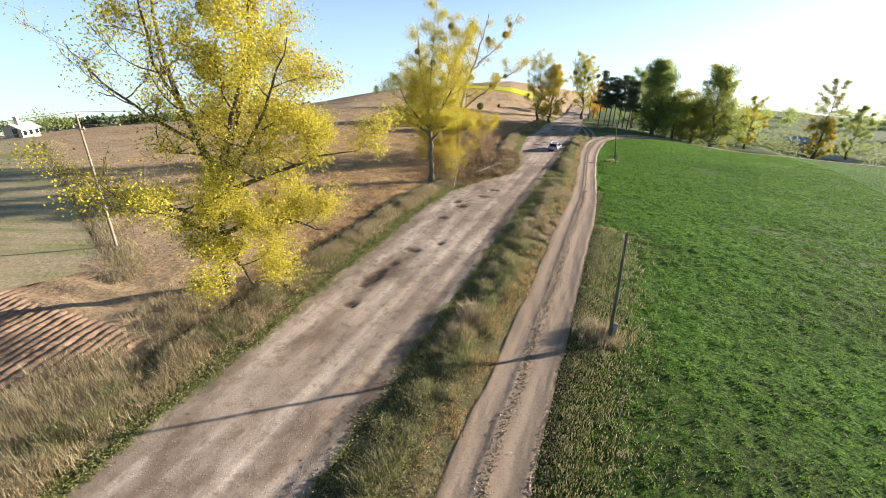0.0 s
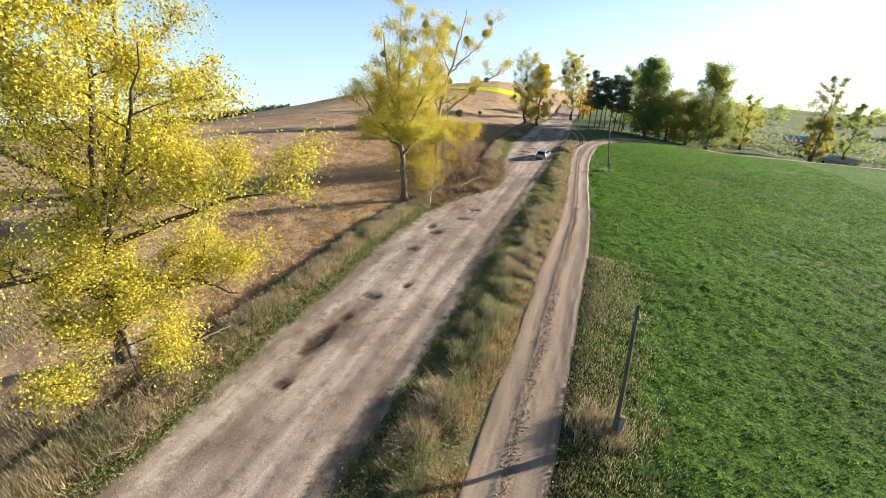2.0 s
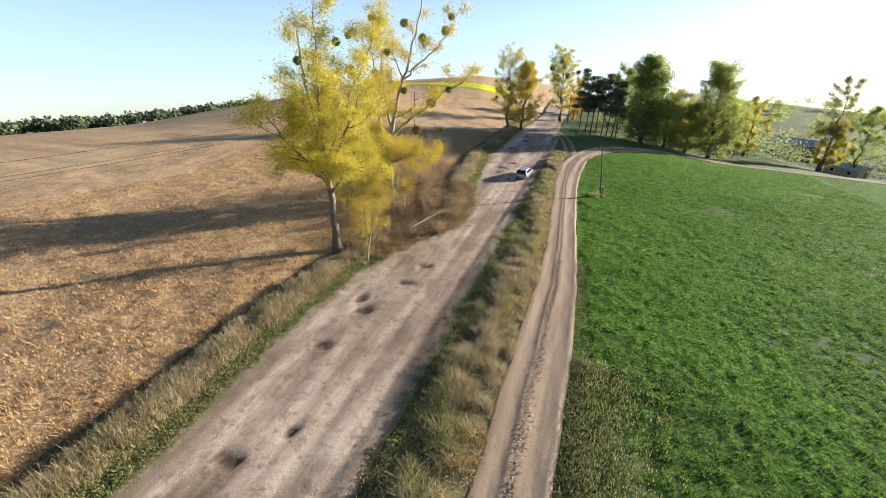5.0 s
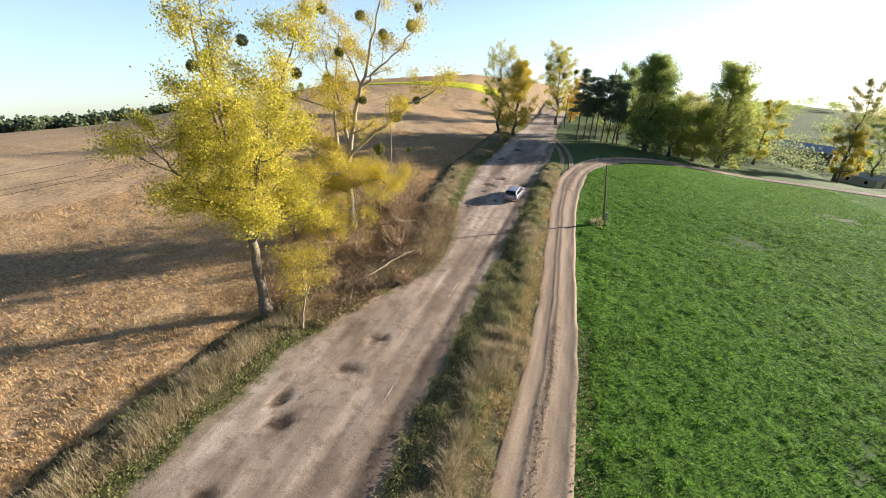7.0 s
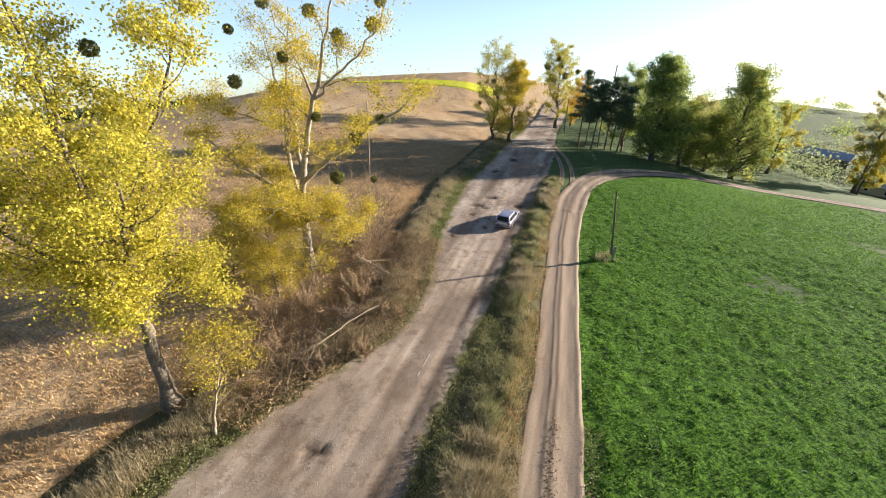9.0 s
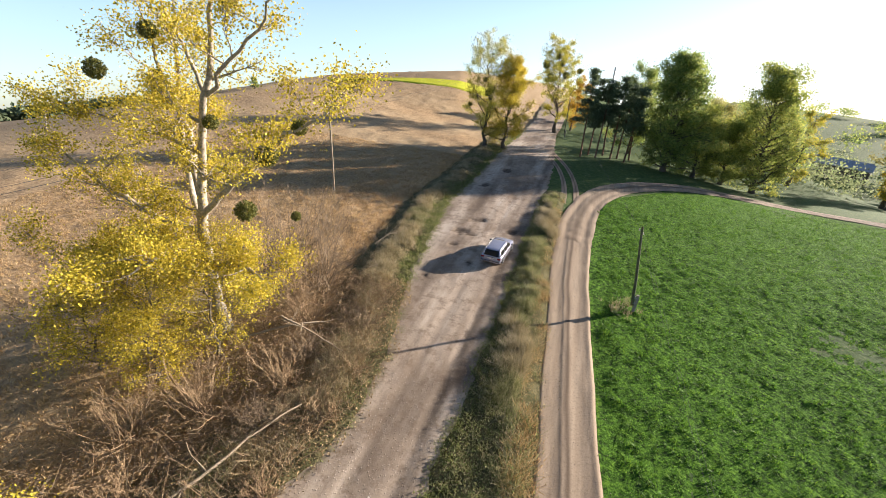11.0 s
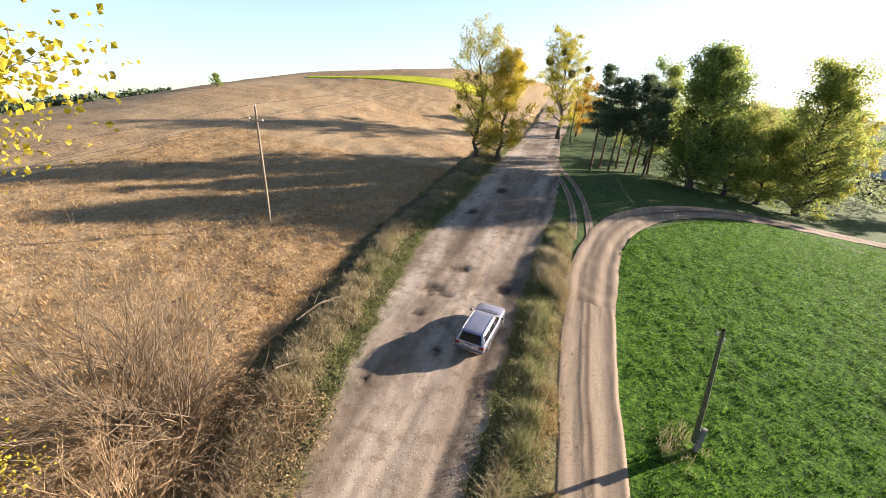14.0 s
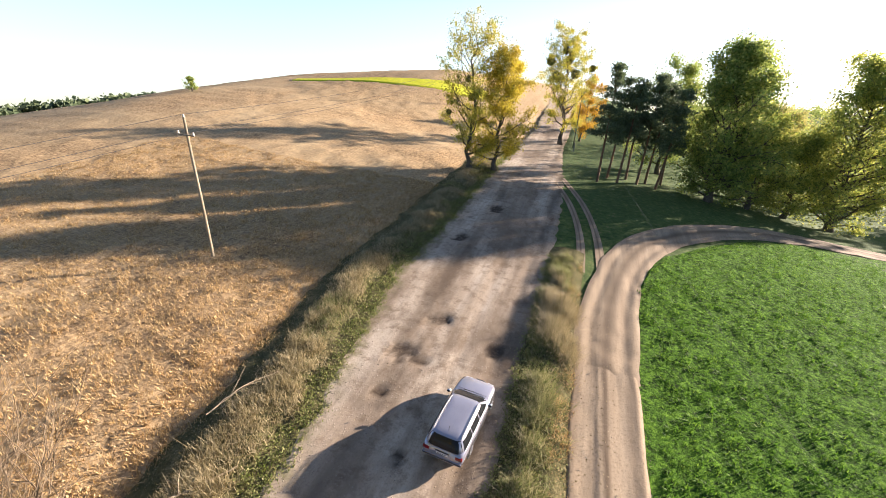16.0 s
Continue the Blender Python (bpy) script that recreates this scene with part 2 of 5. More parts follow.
twig_bark = surface("twig_bark", (0.26, 0.18, 0.10), (0.37, 0.265, 0.155), (0.11, 0.075, 0.045), 1.0, 12.0, 0.95, 0.2, 0.3, 0.01)
dark_twig = surface("dark_twig_bark", (0.15, 0.11, 0.07), (0.24, 0.18, 0.115), (0.07, 0.055, 0.04), 1.0, 12.0, 0.95, 0.2, 0.3, 0.01)
pale_bark = surface("pale_poplar_bark", (0.30, 0.26, 0.195), (0.44, 0.385, 0.30), (0.12, 0.10, 0.07), 0.9, 7.0, 0.95, 0.2, 0.8, 0.04)
bare_wood = surface("barkless_wood", (0.28, 0.225, 0.15), (0.40, 0.33, 0.23), (0.18, 0.14, 0.09), 1.0, 12.0, 0.8, 0.3, 0.3, 0.01)
pole_wood = surface("weathered_pole_wood", (0.24, 0.20, 0.14), (0.33, 0.28, 0.20), (0.12, 0.10, 0.07), 0.8, 14.0, 0.9, 0.2, 0.5, 0.01)
mossy_wood = surface("mossy_pole_wood", (0.10, 0.11, 0.06), (0.15, 0.15, 0.085), (0.05, 0.05, 0.03), 0.8, 14.0, 0.9, 0.2, 0.5, 0.01)
concrete = surface("old_concrete", (0.26, 0.25, 0.22), (0.36, 0.34, 0.30), (0.16, 0.15, 0.13), 2.0, 16.0, 0.95, 0.2, 0.4, 0.01)
porcelain = surface("insulator_porcelain", (0.55, 0.50, 0.44), (0.60, 0.55, 0.48), (0.45, 0.40, 0.34), 8, 30, 0.25, 0.5, 0.05, 0.002)
wire_metal = surface("wire_metal", (0.05, 0.05, 0.05), (0.08, 0.08, 0.075), (0.035, 0.033, 0.03), 8, 30, 0.8, 0.2, 0.05, 0.002)
steel = surface("galvanised_steel", (0.34, 0.34, 0.34), (0.42, 0.42, 0.42), (0.24, 0.22, 0.20), 4, 20, 0.5, 0.5, 0.1, 0.003, metal=0.8)


def ground_material():
    """Soil and stubble on one side of the road, rough grass on the other."""
    m, nt, b = start("land_surface", 0.95, 0.15)
    pos = position(nt)
    sep = nt.nodes.new("ShaderNodeSeparateXYZ")
    nt.links.new(pos, sep.inputs[0])
    patches = noise_at(nt, pos, 0.05, 5)
    rows = noise_at(nt, pos, 0.5, 5, 0.6, (1.0, 0.12, 1.0))
    clods = noise_at(nt, pos, 2.2, 6, 0.7)
    chaff = mix(nt, 0.5, noise_at(nt, pos, 4.0, 5, 0.7, (1.0, 0.4, 1.0)), noise_at(nt, pos, 5.0, 5, 0.7, (0.35, 1.0, 1.0)))
    soil = ramp(nt, chaff, [(0.36, (0.07, 0.042, 0.025)), (0.47, (0.25, 0.165, 0.088)), (0.57, (0.47, 0.325, 0.17)), (0.68, (0.60, 0.445, 0.255))])
    tan = ramp(nt, rows, [(0.30, (0.33, 0.245, 0.14)), (0.70, (0.55, 0.435, 0.26))])
    field = mix(nt, ramp(nt, patches, [(0.38, (0.10, 0.10, 0.10)), (0.62, (0.55, 0.55, 0.55))]), soil, tan)
    grass = ramp(nt, noise_at(nt, pos, 1.6, 6, 0.7), [(0.30, (0.03, 0.06, 0.016)), (0.55, (0.07, 0.115, 0.03)), (0.75, (0.17, 0.16, 0.07))])
    edge = maths(nt, "ADD", sep.outputs[0], maths(nt, "MULTIPLY", noise_at(nt, pos, 0.4, 4), 4.0))
    side = maths(nt, "GREATER_THAN", edge, -17.5)
    col = mix(nt, side, field, grass)
    nt.links.new(col, b.inputs["Base Color"])
    bump(nt, b, clods, 0.8, 0.12)
    return m


def road_material():
    """Pale worn gravel with faint wheel lanes, loose stones and dark muddy wetness, with verge shade painted in."""
    m, nt, b = start("gravel_road", 0.9, 0.25)
    pos = position(nt)
    lanes = noise_at(nt, pos, 0.45, 4, 0.6, (1.0, 0.10, 1.0))
    fine_lanes = noise_at(nt, pos, 2.4, 4, 0.6, (1.0, 0.06, 1.0))
    big = noise_at(nt, pos, 0.25, 6, 0.65, (1.0, 0.45, 1.0))
    grit = noise_at(nt, pos, 9.0, 6, 0.75)
    vor = nt.nodes.new("ShaderNodeTexVoronoi")
    vor.inputs["Scale"].default_value = 6.0
    nt.links.new(pos, vor.inputs["Vector"])
    base = ramp(nt, lanes, [(0.36, (0.26, 0.205, 0.15)), (0.50, (0.37, 0.30, 0.225)), (0.62, (0.49, 0.415, 0.325))])
    base = mix(nt, ramp(nt, fine_lanes, [(0.45, (0, 0, 0)), (0.70, (0.45, 0.45, 0.45))]), base, (0.24, 0.185, 0.13))
    base = mix(nt, ramp(nt, big, [(0.47, (0, 0, 0)), (0.62, (0.8, 0.8, 0.8))]), base, (0.16, 0.115, 0.076))
    base = mix(nt, ramp(nt, grit, [(0.50, (0, 0, 0)), (0.75, (0.8, 0.8, 0.8))]), base, (0.20, 0.155, 0.115))
    blotch = noise_at(nt, pos, 1.1, 6, 0.75)
    base = mix(nt, ramp(nt, blotch, [(0.50, (0, 0, 0)), (0.64, (0.65, 0.65, 0.65))]), base, (0.15, 0.105, 0.068))
    pebble = ramp(nt, vor.outputs["Distance"], [(0.12, (1, 1, 1)), (0.26, (0, 0, 0))])
    keep = maths(nt, "MULTIPLY", pebble, ramp(nt, noise_at(nt, pos, 0.6, 3), [(0.44, (0, 0, 0)), (0.62, (0.4, 0.4, 0.4))]))
    base = mix(nt, keep, base, (0.46, 0.41, 0.35))
    mud_shade = nt.nodes.new("ShaderNodeAttribute")
    mud_shade.attribute_name = "mud_shade"
    wet_shaded = maths(nt, "MULTIPLY", mud_shade.outputs["Fac"], ramp(nt, noise_at(nt, pos, 2.5, 6, 0.7), [(0.25, (0.5, 0.5, 0.5)), (0.50, (1, 1, 1))]))
    base = mix(nt, wet_shaded, base, (0.055, 0.038, 0.025))
    green = nt.nodes.new("ShaderNodeAttribute")
    green.attribute_name = "moss"
    g = maths(nt, "MULTIPLY", green.outputs["Fac"], ramp(nt, noise_at(nt, pos, 1.2, 5), [(0.42, (0, 0, 0)), (0.6, (0.8, 0.8, 0.8))]))
    base = mix(nt, g, base, (0.13, 0.125, 0.05))
    nt.links.new(base, b.inputs["Base Color"])
    bump(nt, b, mix(nt, 0.5, grit, pebble), 0.7, 0.035)
    return m


def track_material():
    """Sandy earth, rutted by tyres."""
    m, nt, b = start("sandy_track", 0.92, 0.2)
    pos = position(nt)
    grit = noise_at(nt, pos, 7.0, 6, 0.75)
    lanes = noise_at(nt, pos, 1.6, 4, 0.55, (1.0, 0.05, 1.0))
    base = ramp(nt, lanes, [(0.32, (0.23, 0.175, 0.12)), (0.52, (0.29, 0.225, 0.155)), (0.70, (0.36, 0.285, 0.20))])
    base = mix(nt, ramp(nt, grit, [(0.50, (0, 0, 0)), (0.72, (0.7, 0.7, 0.7))]), base, (0.15, 0.11, 0.072))
    mud_shade = nt.nodes.new("ShaderNodeAttribute")
    mud_shade.attribute_name = "mud_shade"
    base = mix(nt, maths(nt, "MULTIPLY", mud_shade.outputs["Fac"], 0.85), base, (0.085, 0.06, 0.04))
    nt.links.new(base, b.inputs["Base Color"])
    bump(nt, b, grit, 0.6, 0.03)
    return m


def meadow_material():
    """Dark soil and low leaves between the crop's tufts."""
    m, nt, b = start("crop_field_surface", 1.0, 0.06)
    pos = position(nt)
    clump = noise_at(nt, pos, 3.6, 6, 0.72)
    wide = noise_at(nt, pos, 0.06, 4)
    a = ramp(nt, clump, [(0.38, (0.020, 0.040, 0.009)), (0.50, (0.052, 0.125, 0.014)), (0.66, (0.13, 0.255, 0.027))])
    c = ramp(nt, clump, [(0.38, (0.024, 0.025, 0.014)), (0.52, (0.048, 0.062, 0.021)), (0.68, (0.095, 0.118, 0.037))])
    sep = nt.nodes.new("ShaderNodeSeparateXYZ")
    nt.links.new(pos, sep.inputs[0])
    # Duller, darker colour mixed in towards the near end of the field.
    thin = maths(nt, "ADD", wide, maths(nt, "MULTIPLY", maths(nt, "SUBTRACT", 60.0, sep.outputs[1]), 0.0045))
    col = mix(nt, ramp(nt, thin, [(0.50, (0, 0, 0)), (0.80, (0.85, 0.85, 0.85))]), a, c)
    nt.links.new(col, b.inputs["Base Color"])
    bump(nt, b, clump, 1.0, 0.22)
    return m


land_mat, road_mat, track_mat, meadow_mat = ground_material(), road_material(), track_material(), meadow_material()
verge_mat = surface("verge_turf", (0.09, 0.09, 0.04), (0.18, 0.155, 0.08), (0.05, 0.05, 0.024), 1.2, 6.0, 0.95, 0.05, 1.0, 0.12)
mustard_mat = surface("flowering_mustard", (0.50, 0.50, 0.03), (0.62, 0.60, 0.05), (0.26, 0.34, 0.04), 0.15, 2.0, 0.9, 0.1, 0.6, 0.1)

# ---- the land ----
RNG = np.random.default_rng(5)


def spaced(lo, hi, step, reach, growth=1.25):
    """Even steps from lo to hi, then wider and wider ones out to reach on both sides."""
    inner = np.arange(lo, hi + step * 0.5, step)
    out, d, at = [], step, hi
    while at < reach:
        d = min(d * growth, 120)
        at += d
        out.append(at)
    span = np.array(out) - hi
    return np.concatenate([(lo - span)[::-1], inner, hi + span])


def soil_relief(x, y):
    """Clods and shallow furrows of the worked field."""
    near = (1 - sst(70, 130, np.abs(x + 20))) * sst(-60, -20, y) * (1 - sst(190, 260, y))
    left = 1 - sst(-27, -24.5, x)
    clods = (fbm(x * 1.1, y * 1.1, 3, 3) - 0.5) * 0.34 + (vnoise(x * 0.25, y * 0.25, 8) - 0.5) * 0.25
    u = (x * 0.80 - y * 0.60)
    plough = np.sin(u * 2 * np.pi / 0.62 + 2.0 * vnoise(x * 0.2, y * 0.2, 4)) * 0.11 * (1 - sst(15, 22, y + 0.25 * (x + 30))) * (1 - sst(-34, -30, x))
    under = -0.3 * sst(-24, -22, x) * np.maximum((1 - sst(-0.5, 1.5, x)) * (1 - sst(102, 106, y)), (1 - sst(-13.0, -12.0, x)) * (1 - sst(200, 210, y)))
    raised = 0.22 * (1 - sst(-27.0, -25.0, x)) * sst(-40, -36, x) * sst(15, 24, y) * (1 - sst(160, 190, y))
    return near * left * (clods + plough) + under + raised


gx, gy = np.meshgrid(spaced(-75, 45, 0.75, 2600), spaced(-15, 190, 0.75, 2600), indexing="ij")
ground = tagged(sheet("ground", gx, gy, land(gx, gy) - 0.10 + soil_relief(gx, gy), land_mat), "brown harvested field and rough grass rolling to the horizon", "ground", kind="structure")

POTHOLES = [(-16.9, 24.0, 0.7, 0.5), (-17.4, 28.5, 0.7, 2.2), (-17.2, 31.6, 0.5, 0.8), (-16.8, 35.1, 0.8, 0.6), (-15.0, 37.7, 0.4, 0.4), (-17.6, 44.6, 0.6, 0.5), (-16.9, 49.7, 0.8, 0.7), (-15.6, 55.0, 0.8, 0.6),
            (-18.0, 51.1, 0.6, 0.8), (-15.2, 58.6, 0.7, 0.5), (-15.8, 102.5, 0.95, 0.8), (-16.8, 98.7, 0.8, 1.1), (-11.6, 100.9, 0.6, 0.8), (-16.6, 95.2, 0.5, 0.4), (-15.4, 98.2, 0.7, 0.3),
            (-13.9, 91.9, 0.35, 0.5), (-17.0, 88.0, 0.3, 0.3), (-16.7, 125.0, 0.9, 1.2), (-18.0, 72.0, 0.5, 0.8), (-18.2, 116.0, 0.6, 1.3)]


def pothole_depth(x, y):
    d = np.zeros_like(x)
    wob = 0.5 * (vnoise(x * 1.7, y * 1.7, 21) - 0.5) + 0.25 * (vnoise(x * 5, y * 5, 22) - 0.5)
    for px, py, rx, ry in POTHOLES:
        q = np.hypot((x - px) / rx, (y - py) / ry)
        d = np.maximum(d, 1 - sst(0.62, 1.12, q + 1.3 * wob))
    return d


# where brush has crept over the road's edge
EDGE_Y = [-25, 5.8, 17.6, 28, 48, 56, 59, 63.4, 66.7, 69, 75, 79, 83, 88, 95.5, 105.6, 420]
EDGE_X = [-18.4, -18.9, -20.2, -20.8, -21.2, -20.5, -19.8, -17.8, -16.3, -15.1, -14.9, -16.0, -17.0, -18.2, -19.2, -20.7, -20.9]


def road_left(y):
    return np.interp(y, EDGE_Y, EDGE_X) + 0.7 * (fbm(y * 0.12, y * 0 + 3, 31) - 0.5) + 0.5 * (vnoise(y * 0.7, y * 0, 32) - 0.5)


def road_right(y):
    return -9.9 + 0.35 * (fbm(y * 0.12, y * 0 + 7, 41) - 0.5) + 0.40 * (vnoise(y * 1.5, y * 0, 42) - 0.5) - 3.0 * sst(120, 175, y)


def track_left(y):
    return -4.75 - 2.2 * sst(62, 104, y) + 0.3 * (vnoise(y * 0.35, y * 0, 51) - 0.5)


def track_right(y):
    return -0.65 - 2.4 * sst(50, 98, y) + 0.14 * (vnoise(y * 0.4, y * 0, 52) - 0.5)


def strip(left, right, y0, y1, dy, nu):
    ys = np.arange(y0, y1, dy)
    u = np.linspace(0, 1, nu)
    Y = np.repeat(ys[:, None], nu, 1)
    X = left(ys)[:, None] * (1 - u) + right(ys)[:, None] * u
    return X, Y, np.repeat(u[None], len(ys), 0)


def build_road():
    X, Y, U = strip(lambda y: road_left(y) - 0.25, lambda y: road_right(y) + 0.25, -25, 420, 0.44, 52)
    hole = pothole_depth(X, Y)
    worn = 0.05 * (fbm(X * 0.8, Y * 0.12, 61) - 0.5) + 0.03 * (vnoise(X * 3, Y * 3, 62) - 0.5)
    rut = -0.06 * np.exp(-((X + 11.2) / 0.35) ** 2) - 0.04 * np.exp(-((X + 13.4) / 0.4) ** 2)
    lip = 0.05 * (1 - sst(0.0, 0.03, U)) + 0.05 * sst(0.97, 1.0, U)
    Z = land(X, Y) + worn + rut - 0.12 * hole - lip
    ob = sheet("road", X, Y, Z, road_mat)
    # Last term: verge shade painted over a partly muddy strip at the right edge.
    streak = 0.9 * np.exp(-((X + 16.7) / 1.3) ** 2) * sst(0.42, 0.72, fbm(X * 0.5, Y * 0.16, 63)) + 0.5 * sst(0.55, 0.8, fbm(X * 0.4, Y * 0.2, 65)) + 1.3 * np.exp(-((X + 10.7) / 0.8) ** 2) * (0.35 + 0.65 * vnoise(X * 2, Y * 0.4, 64))
    set_mask(ob, "mud_shade", np.clip(hole * 0.95 + streak * 0.55, 0, 1))
    set_mask(ob, "moss", np.clip((1 - sst(0.02, 0.16, U)) + 0.5 * sst(0.95, 1.0, U), 0, 1))
    tagged(ob, "pale rutted gravel road with muddy potholes", "road", kind="structure")


def build_track():
    X, Y, U = strip(track_left, track_right, -25, 102.2, 0.2, 44)
    ruts = -0.035 * np.exp(-((U - 0.24) / 0.13) ** 2) - 0.035 * np.exp(-((U - 0.72) / 0.13) ** 2) + 0.03 * np.exp(-((U - 0.48) / 0.08) ** 2)
    ruts = ruts + 0.025 * np.exp(-((U - 0.93) / 0.05) ** 2) + 0.02 * np.exp(-((U - 0.40) / 0.03) ** 2)
    tread = 0.018 * np.sin(Y * 2 * np.pi / 0.36 + 3 * vnoise(Y * 0.3, Y * 0, 73)) * (np.exp(-((U - 0.50) / 0.045) ** 2) + 0.8 * np.exp(-((U - 0.93) / 0.04) ** 2)) * sst(10, 50, Y)
    Z = land(X, Y) + 0.02 + ruts + tread + 0.05 * (fbm(X * 2, Y * 0.5, 71) - 0.5) - 0.08 * (1 - sst(0, 0.05, U)) - 0.08 * sst(0.95, 1, U)
    ob = sheet("dirt_track", X, Y, Z, track_mat)
    set_mask(ob, "mud_shade", np.clip(np.exp(-((U - 0.50) / 0.032) ** 2) * sst(46, 66, Y) + 0.5 * np.exp(-((U - 0.50) / 0.07) ** 2) * (0.5 + 0.5 * vnoise(X * 2, Y * 0.3, 72)) + 0.45 * (1 - sst(0.02, 0.2, U)), 0, 1))
    tagged(ob, "sandy dirt track with two tyre ruts", "dirt track", kind="structure")


def ribbon(name, points, width, material, label, category, ruts=True, lift=0.02):
    """A track that follows a bending line of points."""
    P = np.array(points, float)
    d = np.concatenate([[0], np.cumsum(np.hypot(*np.diff(P, axis=0).T))])
    s = np.arange(0, d[-1], 0.5)
    cx, cy = np.interp(s, d, P[:, 0]), np.interp(s, d, P[:, 1])
    for _ in range(3):
        k = np.ones(13) / 13
        cx, cy = (np.convolve(np.pad(c, 6, mode="edge"), k, "valid") for c in (cx, cy))
    tx, ty = np.gradient(cx), np.gradient(cy)
    n = np.hypot(tx, ty)
    u = np.linspace(-0.5, 0.5, 25)
    wob = 1 + 0.18 * (vnoise(s * 0.4, s * 0, 81) - 0.5)
    X = cx[:, None] + (ty / n)[:, None] * u * width * wob[:, None]
    Y = cy[:, None] - (tx / n)[:, None] * u * width * wob[:, None]
    rut = -0.08 * np.exp(-((np.abs(u) - 0.26) / 0.09) ** 2) * ruts
    edge = -0.05 * sst(0.42, 0.5, np.abs(u)) * ruts
    ends = -0.07 * (1 - np.clip(s / 3, 0, 1)) - 0.2 * np.clip((s - d[-1] + 9) / 9, 0, 1)
    Z = land(X, Y) + lift + (rut + edge)[None] + ends[:, None] + 0.12 * (fbm(X * 0.8, Y * 0.8, 82) - 0.5) * (1.0 if ruts else 0.3)
    ob = sheet(name, X, Y, Z, material)
    set_mask(ob, "mud_shade", np.repeat((0.8 * np.exp(-(u / 0.1) ** 2))[None], len(s), 0))
    return tagged(ob, label, category, kind="structure")


MEADOW_X = np.array([-4.0, -2.8, -1.1, 0.8, 4.4, 9.0, 17.5, 28.0, 40.0, 50.0, 80.0, 140.0])
MEADOW_Y = np.array([106.0, 111.0, 117.3, 121.0, 125.3, 130.0, 135.2, 138.0, 136.0, 132.0, 124.0, 112.0])


def crop_relief(x, y):
    """Tussocks of the young crop over uneven ground."""
    return (fbm(x * 1.9, y * 1.5, 92) - 0.5) * 0.16 + (fbm(x * 3.6, y * 3.0, 96) - 0.5) * 0.10 + (vnoise(x * 0.12, y * 0.12, 93) - 0.5) * 0.3


def build_meadow():
    v = np.linspace(0, 1, 520)
    off = np.concatenate([np.arange(0, 36, 0.24), 36 + np.cumsum(np.linspace(0.4, 6, 50))])
    y = -25 + v[:, None] * 165
    X = track_right(np.minimum(y, 110)) - 0.18 + off[None] + 0 * y
    top = np.interp(X, MEADOW_X, MEADOW_Y) + 1.0 * (vnoise(X * 0.5, X * 0, 91) - 0.5)
    Y = -25 + v[:, None] * (top + 25)
    X = track_right(np.minimum(Y, 112)) - 0.18 + off[None]
    fade = sst(-0.1, 1.6, X - track_right(np.minimum(Y, 112))) * sst(0.0, 1.2, top - Y)
    Z = land(X, Y) + 0.02 + crop_relief(X, Y) * fade - 0.07 * (1 - fade)
    ob = sheet("crop_field", X, Y, Z, meadow_mat)
    tagged(ob, "bright green field of young winter crop", "field", kind="structure")


def bank(x, y):
    """Extra height of the grassy bank on the field side of the road."""
    d = road_left(y) - x
    return 0.34 * sst(0.9, 2.4, d) * (1 - sst(3.0, 4.7, d)) * (0.5 + fbm(x * 0.3, y * 0.2, 101))


def build_verges():
    X, Y, U = strip(lambda y: road_left(y) - 5.6, lambda y: road_left(y) + 0.3, -25, 168, 0.4, 26)
    Z = land(X, Y) + 0.03 + bank(X, Y) + 0.15 * (fbm(X, Y, 102) - 0.5) * (1 - sst(0.8, 1.0, U)) - 0.14 * (1 - sst(0, 0.12, U)) - 0.09 * sst(0.9, 1.0, U)
    tagged(sheet("verge_bank", X, Y, Z, verge_mat), "low bank of dry and green grass beside the road", "verge", kind="structure")
    X, Y, U = strip(lambda y: road_right(y) - 0.3, lambda y: track_left(np.minimum(y, 112)) + 0.3, -25, 118, 0.4, 24)
    hump = 0.22 * sst(0.0, 0.5, U) * (1 - sst(0.75, 1.0, U))
    Z = land(X, Y) - 0.05 + hump + 0.15 * (fbm(X, Y, 103) - 0.5) * sst(0, 0.15, U) * (1 - sst(0.85, 1, U))
    tagged(sheet("verge_strip", X, Y, Z, verge_mat), "grassy strip between the road and the dirt track", "verge", kind="structure")


build_road()
build_track()
build_meadow()
build_verges()
ribbon("crossing_track", [(-4.95, 99.6), (-4.95, 106), (-4.4, 112), (-3.0, 119), (-0.8, 123.7), (2.8, 128.2), (8, 132.7), (16.5, 137.6), (28, 140.6), (41, 138.7), (52, 134.7), (82, 126.6), (130, 116)], 4.0, track_mat, "pale dirt track bending away round the crop field", "dirt track", lift=0.05)
for side in (-0.85, 0.85):
    ribbon("wheel_rut", [(-6.1 + side, 112), (-6.1 + side, 117), (-6.7 + side, 124), (-8.3 + side, 132), (-10.9 + side, 140), (-13.5 + side, 149)], 0.75, track_mat, "pale worn wheel rut leading to the road", "wheel rut", False, -0.04)


def build_mustard():
    s, w = np.linspace(0, 1, 60)[:, None], np.linspace(0, 1, 20)[None]
    X = -82 + 46 * s + 0 * w
    Y = 177.5 + 10 * s + 6 * s ** 2 + (2.5 + 5 * s) * w
    tagged(sheet("mustard_field", X, Y, land(X, Y) + 0.16 - 0.3 * (1 - sst(0, 0.1, w)) + 0 * s, mustard_mat), "strip of bright yellow flowering mustard on the hill", "field", kind="structure")


build_mustard()



